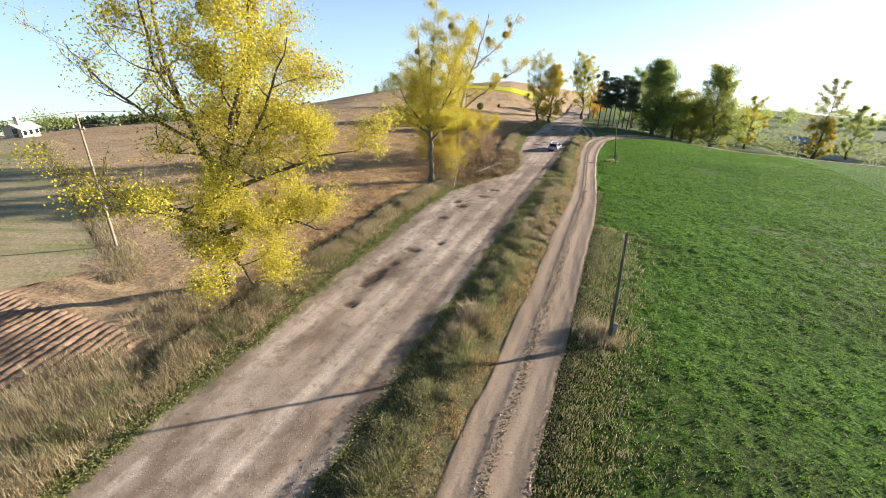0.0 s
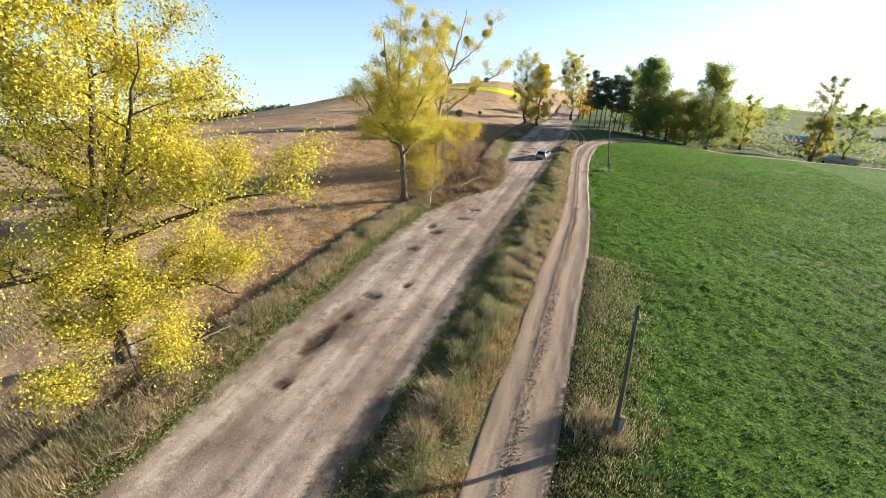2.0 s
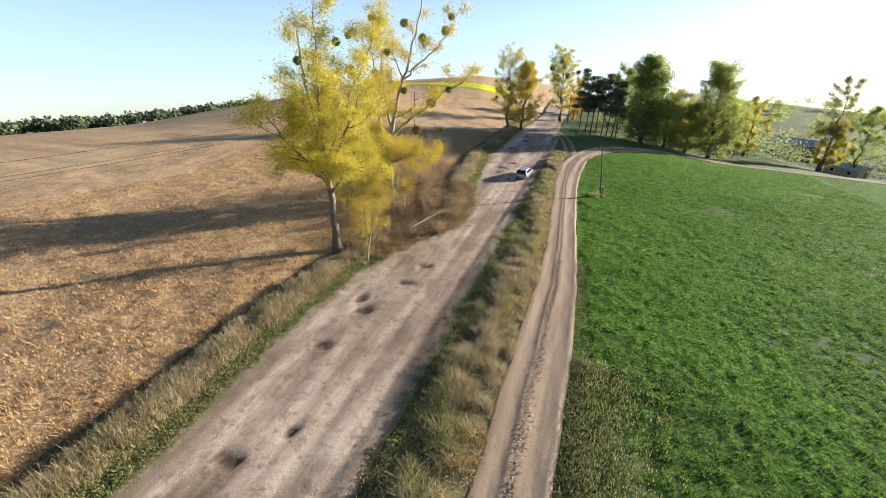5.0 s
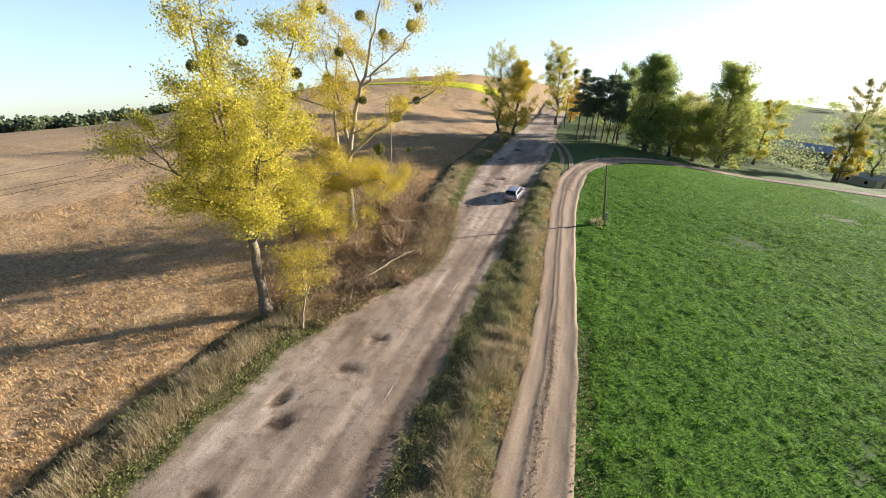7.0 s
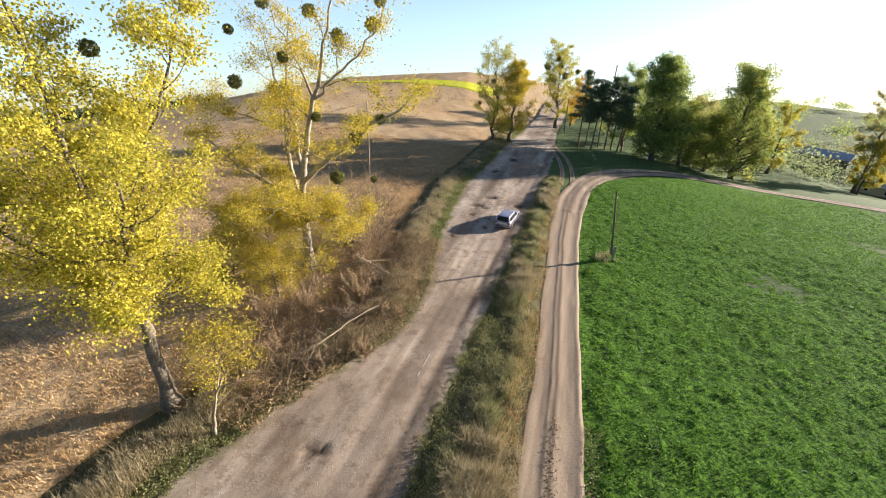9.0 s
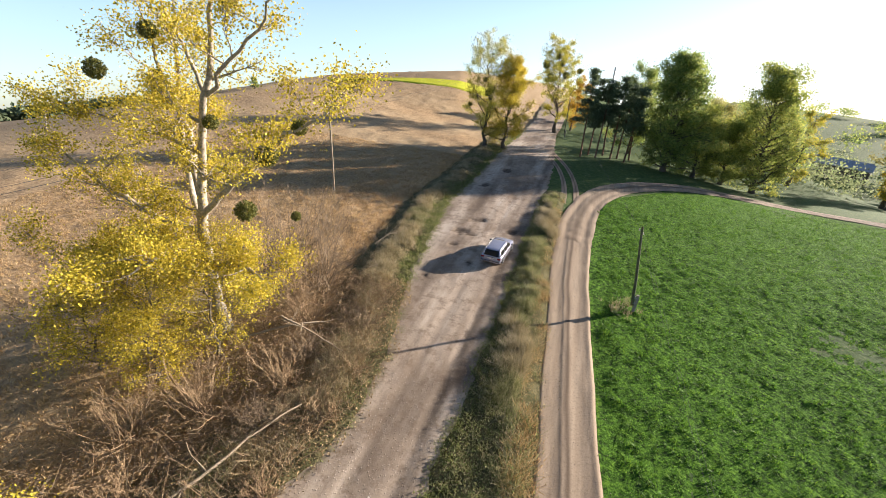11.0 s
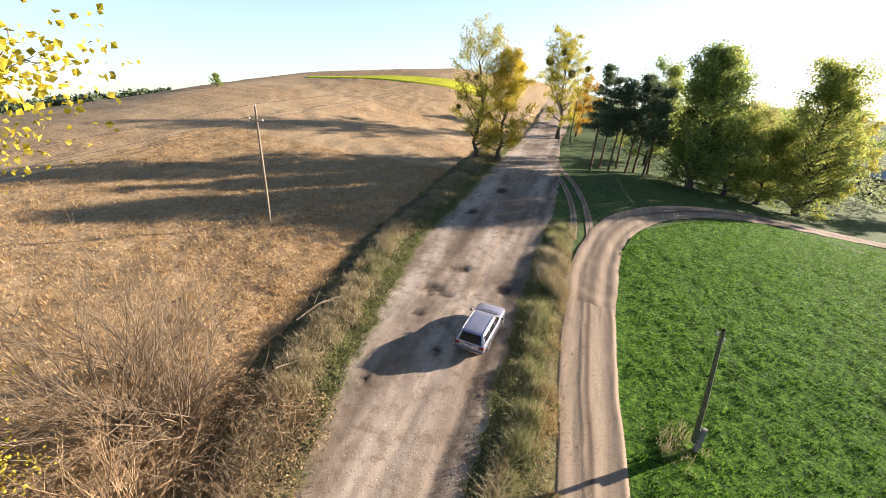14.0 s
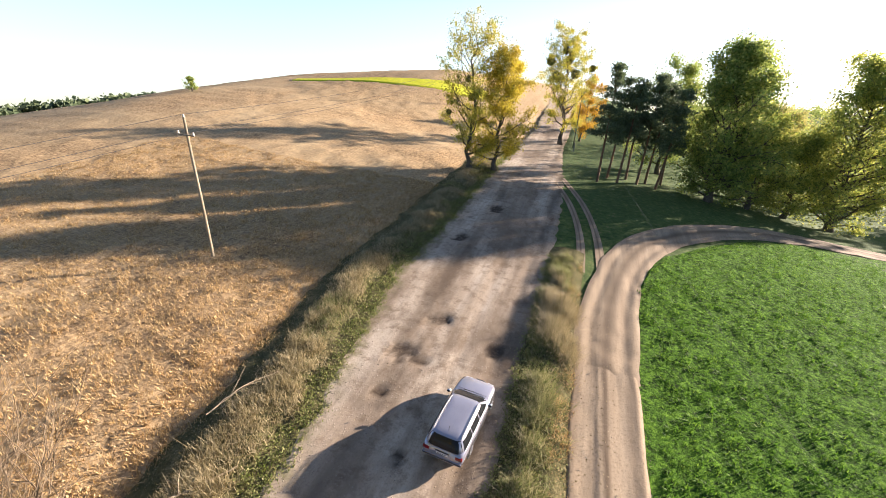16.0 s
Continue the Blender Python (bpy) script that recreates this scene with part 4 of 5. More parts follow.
build_tree("poplar_tree", "yellow autumn poplar leaning on the bank with pale forked trunk", (-24.7, 58.2), 24, 4.2, 12, lemon_leaf, bark, 84000, 0.124, 0.42, 0.20, 80, sub=8, rise=0.5, puff=0.95, sparse_top=0.10,
           forks=[[(0, 0, 0), (-0.2, 0, 4.0), (-0.5, 0.1, 7.1), (-0.6, 0.1, 9.2), (-1.6, 0.3, 13), (-2.6, 0.6, 17), (-3.0, 0.8, 20.5)],
                  [(-0.6, 0.1, 9.2), (-0.6, -0.3, 11.2), (-0.4, -0.7, 13.5), (0, -1, 17), (0.4, -1.3, 20), (0.6, -1.4, 24)], [(-0.6, 0.1, 9.2), (0.8, 0.6, 12.3), (1.9, 1.2, 15.5), (3.2, 1.8, 18.5), (4.4, 2.2, 21.5)],
                  [(-0.3, 0.1, 7.8), (1.2, -0.6, 10.5), (2.6, -1.4, 12.4), (4, -2, 14.4), (5, -2.3, 16.5)], [(-0.5, 0, 7.1), (-2.6, 0.8, 8.0), (-4.4, 1.4, 8.4), (-5.6, 1.6, 8.8)],
                  [(-0.2, 0, 6.4), (1.4, -0.5, 8.2), (3, -1, 9.0), (4.6, -1.4, 9.4)], [(-0.6, 0.1, 9), (-2.4, 1.4, 11), (-4.0, 2.4, 13.4), (-5.0, 3.2, 16.0)], [(-0.5, 0, 8), (-2.2, -1.6, 10), (-3.2, -2.6, 12), (-3.8, -3.4, 14)]],
           mistletoe=[(-2.6, 0, 18.0, 0.39), (1.2, 0.4, 19.6, 0.35)])
build_tree("poplar_tree", "tall open poplar with a pale trunk and dark mistletoe balls", (-27.0, 75.3), 26, 4.0, 13, yellow_leaf, pale_bark, 66000, 0.124, 0.44, 0.12, 88, sub=8, rise=0.5, puff=0.95, sparse_top=0.66,
           forks=[[(0, 0, 0), (0, 0, 5.1), (0.1, 0, 8.2), (0.8, 0.2, 12.2), (1.9, 0.3, 15.6), (3.2, 0.4, 19.5), (4.2, 0.5, 24)],
                  [(0.1, 0, 8.4), (2.7, -0.2, 10.8), (5.3, -0.4, 12.6), (7.4, -0.6, 14.4), (9.7, -0.8, 15.6), (11, -0.9, 17)], [(1.9, 0.3, 15.6), (3.7, 0, 17.1), (6, -0.2, 18.8), (8, -0.3, 21), (9.4, -0.3, 24)],
                  [(1.9, 0.3, 15.6), (0.6, 0.8, 17.8), (-1.5, 1.2, 20.5), (-2.5, 1.5, 23.5)], [(0.9, 0.2, 12.5), (-1.1, -0.3, 13.4), (-4.7, -0.8, 14), (-9, -1.2, 15)],
                  [(0, 0, 7.6), (-2.7, -0.6, 8.3), (-5.4, -1, 9.6), (-7.5, -1.3, 11.4), (-9.5, -1.5, 13)], [(0, 0.2, 6), (-2.2, 1.8, 9), (-2.8, 2.4, 13), (-2.2, 2.8, 18), (-1.6, 3, 22)], [(0.3, 0.1, 9), (-1, 1.5, 13), (-3, 2, 17), (-4.2, 2.4, 20.5)],
                  [(0, 0, 5), (2.4, -1.0, 6.4), (4.8, -1.8, 7.0), (7, -2.4, 6.6)], [(0, 0, 6), (0.6, -2.4, 7.4), (1.0, -4.6, 8), (1.2, -6, 7.6)], [(0, 0, 4.6), (-2.4, -1.6, 5.6), (-5, -2.8, 6), (-7, -3.6, 5.4)]],
           mistletoe=[(-2.5, 1.0, 22.2, 0.52), (2.0, 0.4, 21.7, 0.49), (4.5, 0, 20.2, 0.49), (7.3, 0, 21.0, 0.49), (-2.6, 1.4, 16.0, 0.52), (-5.6, 0.5, 20.2, 0.42), (2.0, 0.2, 14.3, 0.42), (5.9, -0.4, 13.2, 0.60), (4.0, -0.4, 9.8, 0.60), (7.3, -0.4, 10.1, 0.28), (-5.3, 0, 16.4, 0.57), (8.0, -0.2, 22.4, 0.39), (8.0, -0.4, 14.8, 0.39), (0.4, -1, 18.6, 0.42)])
for sx, sy, sh, ss, sn in ((-25.0, 73.0, 8.0, 51, 9000), (-28.6, 72.2, 7.0, 52, 9500), (-32.0, 73.4, 7.0, 54, 11000), (-30.4, 69.6, 6.0, 55, 9000), (-26.6, 70.0, 4.6, 56, 6000), (-22.4, 60.0, 5.2, 53, 4500)):
    build_tree("poplar_sapling", "bushy yellow poplar sapling at the foot of a tall tree", (sx, sy), sh, 0.44 * sh, ss, yellow_leaf, bark, sn, 0.10, 0.1, 0.12, 26, sub=6, rise=0.6, puff=0.7, group="poplar saplings")
build_tree("poplar_tree", "yellow-green roadside poplar with thin bare top", (-24.0, 139.0), 18.5, 6.0, 14, lime_leaf, dark_bark, 17000, 0.19, 0.32, 0.14, 30, (-0.5, 0), sub=6, rise=0.9, puff=0.9, sparse_top=0.5, mistletoe=[(-1.0, 0, 12.5, 0.5), (-0.5, 0.4, 10.2, 0.55), (-3.5, 0, 8, 0.4)], twig=False)
build_tree("poplar_tree", "bright golden poplar at the roadside", (-20.6, 141.0), 16.5, 5.0, 15, yellow_leaf, dark_bark, 26000, 0.20, 0.3, 0.10, 34, (0.3, 0), sub=6, rise=0.8, puff=0.9, twig=False)
build_tree("poplar_tree", "grey-green poplar full of mistletoe across the road", (-13.6, 174.0), 20.5, 6.6, 16, lime_leaf, dark_bark, 16000, 0.26, 0.4, 0.16, 30, (-1.5, 0), sub=6, rise=1.1, puff=1.0, sparse_top=0.3, mistletoe=[(-4.5, 0, 16, 0.9), (-3.0, 0, 13.5, 0.9), (-1.0, 0, 16.5, 0.8), (0.5, 0, 14.0, 0.9), (3.5, 0, 15.2, 0.7), (-2.0, 1, 18, 0.7)], twig=False)
build_tree("maple_tree", "small orange maple behind the roadside trees", (-9.5, 196.0), 12, 4.5, 17, orange_leaf, dark_bark, 9000, 0.24, 0.25, 0.1, 14, sub=5, twig=False)
build_tree("maple_tree", "low golden maple beside the road", (-10.0, 182.0), 8, 3.2, 18, orange_leaf, dark_bark, 7000, 0.2, 0.2, 0.08, 10, sub=5, twig=False)
build_tree("poplar_tree", "dense green poplar at the edge of the wood", (9.6, 147.5), 20.0, 5.6, 19, green_leaf, dark_bark, 40000, 0.30, 0.4, 0.03, 110, (-1.0, 0), sub=5, rise=0.9, puff=1.2, profile="round", twig=False)
build_tree("poplar_tree", "green and golden poplar above the crossing track", (26.6, 151.0), 22.0, 6.2, 20, lime_green, dark_bark, 34000, 0.28, 0.4, 0.03, 90, (-2.0, 0.5), sub=5, rise=0.95, puff=1.15, sparse_top=0.2, twig=False)
build_tree("poplar_tree", "half-bare green tree between two poplars", (19.0, 159.0), 15, 4.4, 21, grey_leaf, dark_bark, 16000, 0.22, 0.3, 0.03, 26, sub=6, puff=1.3, twig=False)
# Extra trees, largely hidden, added to deepen the wood's shadow on the field.
for wx, wy, wh, ws in ((15.5, 150.5, 12.5, 37), (21.0, 152.0, 11.5, 38)):
    build_tree("poplar_tree", "green tree added inside the small wood", (wx, wy), wh, 4.0, ws, lime_green, dark_bark, 18000, 0.24, 0.3, 0.03, 24, sub=6, puff=1.3, twig=False)
build_tree("poplar_tree", "round green tree behind the pines", (4.0, 160.0), 17, 5.5, 22, green_leaf, dark_bark, 22000, 0.24, 0.3, 0.05, 22, sub=6, puff=1.3, twig=False)
for i, (px, py, ph) in enumerate([(-6.0, 144.0, 15.5), (-4.6, 147.5, 14.0), (-3.2, 145.5, 14.5), (-1.8, 149.0, 14.0), (-0.4, 147.0, 15.0), (1.0, 149.0, 14.2), (2.2, 146.5, 13.5), (3.4, 150.5, 14.5)]):
    build_pine("slender dark green pine beside the road", (px, py), ph, 40 + i)
for i, (bx, by, bh, bs, bst, tw) in enumerate([(-26.0, 80.8, 7.6, 6.4, 34, 12), (-23.6, 82.0, 6.6, 5.2, 26, 11), (-28.5, 83.5, 6.0, 4.6, 18, 9), (-22.0, 78.0, 4.6, 3.6, 24, 9), (-22.6, 69.0, 3.4, 3.2, 24, 9), (-20.0, 72.5, 3.0, 2.8, 22, 9), (-24.6, 66.5, 3.0, 2.6, 20, 9)]):
    build_bush("bare_shrub", "leafless brown thicket shrub beside the road", (bx, by), bh, bs, 60 + i, bst, dark_twig if i < 3 else None, "shrubs beside the road", tw, 0.04 if i < 3 else 0.034, (0.25, 1.7) if i < 3 else (0.1, 1.1))


def twig_litter():
    """Dead sticks and dry stems that cover the ground of the thicket."""
    rng = np.random.default_rng(71)
    for name, mat, n in (("dead_twigs", twig_bark, 5200), ("dark_dead_twigs", dark_twig, 4200)):
        x = np.where(rng.uniform(0, 1, n) < 0.75, rng.normal(-19.8, 3.0, n), rng.normal(-25, 2.0, n))
        y = np.where(rng.uniform(0, 1, n) < 0.85, rng.uniform(59, 85, n), rng.uniform(17, 29, n))
        keep = x < road_left(y) - 0.2
        x, y = x[keep], y[keep]
        k = len(x)
        z = land(x, y) + bank(x, y) + rng.uniform(0, 0.5, k)
        d = rng.normal(size=(k, 3)) * [1, 1, 0.55]
        d[:, 2] = np.abs(d[:, 2])
        d /= np.linalg.norm(d, axis=1)[:, None]
        ln = rng.uniform(0.4, 1.5, k)
        a = np.stack([x, y, z], 1)
        b = a + d * ln[:, None] + rng.normal(size=(k, 3)) * 0.05
        side = np.cross(d, rng.normal(size=(k, 3)))
        side = side / np.linalg.norm(side, axis=1)[:, None] * 0.013
        up = np.cross(d, side)
        v = np.stack([a + side, a - side * 0.5 + up, a - side * 0.5 - up, b + side * 0.4, b - side * 0.2 + up * 0.4, b - side * 0.2 - up * 0.4], 1).reshape(-1, 3)
        q = np.arange(k)[:, None] * 6
        f = np.concatenate([q + [0, 1, 4, 3], q + [1, 2, 5, 4], q + [2, 0, 3, 5]], 0)
        tagged(new(name, mesh_of(name, v, f, mat)), "tangled dead twigs and stems under the trees", "twigs", kind="stuff")


twig_litter()


# ---- the car ----
paint = surface("silver_car_paint", (0.36, 0.365, 0.43), (0.40, 0.405, 0.47), (0.33, 0.33, 0.39), 1.5, 40.0, 0.25, 0.6, 0.02, 0.001, True, 0.55)
car_glass = surface("tinted_car_glass", (0.012, 0.014, 0.016), (0.018, 0.02, 0.022), (0.01, 0.01, 0.012), 2, 20, 0.10, 0.2, 0.0, 0.001, True)
black_trim = surface("black_plastic_trim", (0.02, 0.02, 0.02), (0.03, 0.03, 0.03), (0.015, 0.015, 0.015), 3, 30, 0.6, 0.4, 0.1, 0.001, True)
tyre_rubber = surface("dusty_tyre_rubber", (0.03, 0.028, 0.026), (0.06, 0.055, 0.05), (0.02, 0.02, 0.02), 4, 30, 0.85, 0.3, 0.2, 0.003, True)
alloy = surface("alloy_wheel", (0.35, 0.35, 0.36), (0.45, 0.45, 0.46), (0.25, 0.25, 0.25), 6, 40, 0.35, 0.5, 0.05, 0.001, True, 0.8)
red_lamp = surface("red_lamp_glass", (0.20, 0.008, 0.012), (0.26, 0.012, 0.012), (0.14, 0.006, 0.008), 6, 30, 0.15, 0.6, 0.02, 0.001, True)
clear_lamp = surface("clear_lamp_glass", (0.55, 0.56, 0.58), (0.65, 0.66, 0.68), (0.4, 0.4, 0.42), 6, 30, 0.1, 0.7, 0.02, 0.001, True)
plate_white = surface("plate_white", (0.72, 0.72, 0.70), (0.78, 0.78, 0.76), (0.6, 0.6, 0.58), 6, 30, 0.5, 0.4, 0.02, 0.001, True)


def loft(rings, close_ends=True):
    """A bmesh skin over closed rings of points of equal number."""
    bm = bmesh.new()
    vs = [[bm.verts.new(p) for p in ring] for ring in rings]
    for a, b in zip(vs, vs[1:]):
        for i in range(len(a)):
            j = (i + 1) % len(a)
            bm.faces.new((a[i], a[j], b[j], b[i]))
    if close_ends:
        bm.faces.new(vs[0][::-1])
        bm.faces.new(vs[-1])
    bmesh.ops.recalc_face_normals(bm, faces=bm.faces)
    return bm


def block(size, at=(0, 0, 0), bevel=0.0, turn=(0, 0, 0)):
    bm = bmesh.new()
    bmesh.ops.create_cube(bm, size=1, matrix=pose(*at, *turn) @ Matrix.Diagonal((*size, 1)))
    if bevel:
        bmesh.ops.bevel(bm, geom=bm.edges[:], offset=bevel, segments=2, affect="EDGES")
    return bm


def disc(radius, width, x, y, z, sides=24, bevel=0.02):
    bm = bmesh.new()
    bmesh.ops.create_cone(bm, cap_ends=True, segments=sides, radius1=radius, radius2=radius, depth=width, matrix=pose(x, y, z, 0, 90, 0))
    if bevel:
        bmesh.ops.bevel(bm, geom=[e for e in bm.edges if len(e.link_faces) == 2 and any(len(f.verts) > 4 for f in e.link_faces)], offset=bevel, segments=2, affect="EDGES")
    return bm


def tube_mesh(parent, name, path, radius, mat, sides=6, label=""):
    t = Tubes()
    t.add(path, np.full(len(path), radius) if np.isscalar(radius) else radius, sides)
    return tagged(attach(new(name, t.mesh(name, mat)), parent), label)


def build_car(at, turn):
    car = thing("station_wagon", "dusty silver estate car with roof rails driving on the gravel road", "car", at, turn)
    car.scale = (1.1, 1.07, 1.07)
    stations = [(-2.41, 0.72, 0.38, 0.68, 0.70), (-2.37, 0.82, 0.31, 0.84, 0.88), (-2.22, 0.875, 0.26, 0.92, 0.96), (-1.75, 0.90, 0.23, 0.94, 1.0), (-0.8, 0.905, 0.21, 0.93, 1.0), (0.2, 0.905, 0.20, 0.92, 1.0),
                (0.95, 0.90, 0.20, 0.91, 0.985), (1.4, 0.895, 0.21, 0.87, 0.955), (1.85, 0.875, 0.23, 0.80, 0.89), (2.15, 0.83, 0.27, 0.72, 0.80), (2.33, 0.74, 0.31, 0.64, 0.70), (2.40, 0.62, 0.36, 0.56, 0.59)]
    rings = []
    for y, w, zb, zs, zt in stations:
        half = [(w * 0.80, zb), (w * 0.96, zb + 0.08), (w, zb + (zs - zb) * 0.45), (w * 0.99, zs - 0.09), (w * 0.95, zs), (w * 0.80, zs + (zt - zs) * 0.55), (w * 0.42, zt - 0.008)]
        rings.append([(x, y, z) for x, z in half] + [(0, y, zt)] + [(-x, y, z) for x, z in reversed(half)] + [(0, y, zb)])
    body = part("body", loft(rings), paint, car, smooth=True)
    heights = [0.90, 1.05, 1.20, 1.33, 1.395, 1.43, 1.452, 1.462]
    fronts = [1.16, 0.93, 0.66, 0.41, 0.25, 0.10, -0.15, -0.50]
    rears = [-2.33, -2.29, -2.21, -2.12, -2.05, -1.95, -1.75, -1.40]
    widths = [0.865, 0.838, 0.785, 0.725, 0.675, 0.615, 0.48, 0.28]

    def hull(z):
        return (np.interp(z, heights, v) for v in (fronts, rears, widths))

    def wall(s, y, z, push=0.012):
        """A point on the cabin's side at length y and height z."""
        f, r, w = hull(z)
        k = min(0.999, abs(y - (f + r) / 2) / ((f - r) / 2))
        return (s * (w * (1 - k ** 7) ** (1 / 7) + push), y, z)

    def end_wall(s, u, z, push=0.012):
        """A point on the cabin's front (s = 1) or rear (s = -1); u runs across from -1 to 1."""
        f, r, w = hull(z)
        return (u * w, (f + r) / 2 + s * ((f - r) / 2 * (1 - abs(u) ** 7) ** (1 / 7) + push), z + 0.3 * push)

    def cabin_ring(f, r, w, z):
        a = np.arange(40) * 2 * np.pi / 40
        c, d = np.cos(a), np.sin(a)
        x = np.sign(c) * np.abs(c) ** (2 / 7) * w
        y = (f + r) / 2 + np.sign(d) * np.abs(d) ** (2 / 7) * (f - r) / 2
        return [(float(p), float(q), z) for p, q in zip(x, y)]
    part("cabin", loft([cabin_ring(f, r, w, z) for f, r, w, z in zip(fronts, rears, widths, heights)]), paint, car, smooth=True)

    def curved(rows):
        """A thin pane through rows of points that follow the bodywork."""
        bm = bmesh.new()
        v = [[bm.verts.new(q) for q in r] for r in rows]
        for a, b in zip(v, v[1:]):
            for k in range(len(a) - 1):
                bm.faces.new((a[k], a[k + 1], b[k + 1], b[k]))
        bmesh.ops.recalc_face_normals(bm, faces=bm.faces)
        return bm
    for s in (-1, 1):
        for y0, y1, t0, t1 in ((-2.05, -1.22, -1.95, -1.22), (-1.14, -0.32, -1.14, -0.34), (-0.24, 0.78, -0.26, 0.26)):
            rows = [[wall(s, (y0 + (t0 - y0) * v) * (1 - u) + (y1 + (t1 - y1) * v) * u, 0.965 + 0.375 * v) for u in np.linspace(0, 1, 5)] for v in np.linspace(0, 1, 5)]
            part("side_window", curved(rows), car_glass, car, smooth=True)
        rail = [(s * 0.62, -1.92, 1.415), (s * 0.62, -1.78, 1.462), (s * 0.625, -0.8, 1.472), (s * 0.615, 0.0, 1.46), (s * 0.60, 0.12, 1.41)]
        tube_mesh(car, "roof_rail", rail, 0.018, steel, 6)
        mirror = part("wing_mirror", block((0.18, 0.10, 0.12), (s * 0.99, 0.72, 1.0), 0.03), paint, car, smooth=True)
        part("mirror_glass", block((0.15, 0.012, 0.09), (s * 1.0, 0.656, 1.0)), car_glass, mirror)
        part("door_trim", block((0.02, 3.3, 0.05), (s * 0.908, -0.25, 0.56), 0.006), black_trim, car)
        part("sill", block((0.03, 2.2, 0.10), (s * 0.885, 0.02, 0.27), 0.01), black_trim, car)
        for y in (-1.22, -0.28, 0.86):
            part("door_seam", block((0.012, 0.012, 0.58), (s * 0.902, y, 0.62)), black_trim, car)
        for y in (-1.02, -0.08):
            part("door_handle", block((0.035, 0.17, 0.03), (s * 0.90, y, 0.79), 0.008), paint, car)
        part("tail_lamp", block((0.30, 0.12, 0.17), (s * 0.70, -2.345, 0.76), 0.02), red_lamp, car, "red tail lamp")
        part("headlamp", block((0.34, 0.12, 0.12), (s * 0.55, 2.285, 0.63), 0.025, (-12, 0, -s * 14)), clear_lamp, car, "clear headlamp")
        for y in (1.43, -1.38):
            part("wheel_arch", disc(0.375, 0.03, s * 0.885, y, 0.34, 28, 0.0), black_trim, car)
            wheel = part("wheel", disc(0.10, 0.24, s * 0.80, y, 0.315, 12, 0.01), black_trim, car)
            part("tyre", disc(0.315, 0.215, s * 0.81, y, 0.315, 28, 0.035), tyre_rubber, wheel)
            rim = disc(0.205, 0.02, s * 0.925, y, 0.315, 20, 0.004)
            part("rim", rim, alloy, wheel)
            for k in range(5):
                a = 72 * k
                part("spoke", block((0.022, 0.035, 0.17), (s * 0.94, y + 0.10 * math.sin(radians(a)), 0.315 + 0.10 * math.cos(radians(a))), 0.006, (-a, 0, 0)), alloy, wheel)
    part("windscreen", curved([[end_wall(1, u * (0.90 - 0.06 * v), 0.96 + 0.40 * v) for u in np.linspace(-1, 1, 11)] for v in np.linspace(0, 1, 6)]), car_glass, car, smooth=True)
    part("rear_window", curved([[end_wall(-1, u * (0.93 - 0.04 * v), 0.94 + 0.44 * v) for u in np.linspace(-1, 1, 11)] for v in np.linspace(0, 1, 6)]), car_glass, car, smooth=True)
    part("rear_bumper", block((1.70, 0.10, 0.16), (0, -2.40, 0.48), 0.03), paint, car)
    part("bumper_strip", block((1.66, 0.03, 0.05), (0, -2.452, 0.50), 0.008), black_trim, car)
    part("front_bumper", block((1.40, 0.10, 0.16), (0, 2.38, 0.42), 0.03), paint, car)
    part("grille", block((0.44, 0.03, 0.14), (0, 2.40, 0.60), 0.02), black_trim, car)
    part("wiper", block((0.55, 0.02, 0.02), (-0.15, 1.10, 1.02), 0, (0, 0, 6)), black_trim, car)
    part("bonnet_seam", block((1.36, 0.012, 0.008), (0, 1.16, 0.975)), black_trim, car)
    part("tailgate_handle", block((0.62, 0.03, 0.04), (0, -2.395, 0.83), 0.008), black_trim, car)
    plate = part("number_plate", block((0.50, 0.014, 0.11), (0, -2.405, 0.735), 0.004), plate_white, car, "white number plate")
    for k in range(6):
        part("plate_bar", block((0.045, 0.006, 0.06), (-0.19 + 0.075 * k, -2.415, 0.735)), black_trim, plate)
    part("aerial", block((0.012, 0.012, 0.22), (0, -1.75, 1.53), 0, (-25, 0, 0)), black_trim, car)
    return car


build_car((-11.8, 94.75, float(land(-11.8, 94.75)) + 0.02), -5.0)


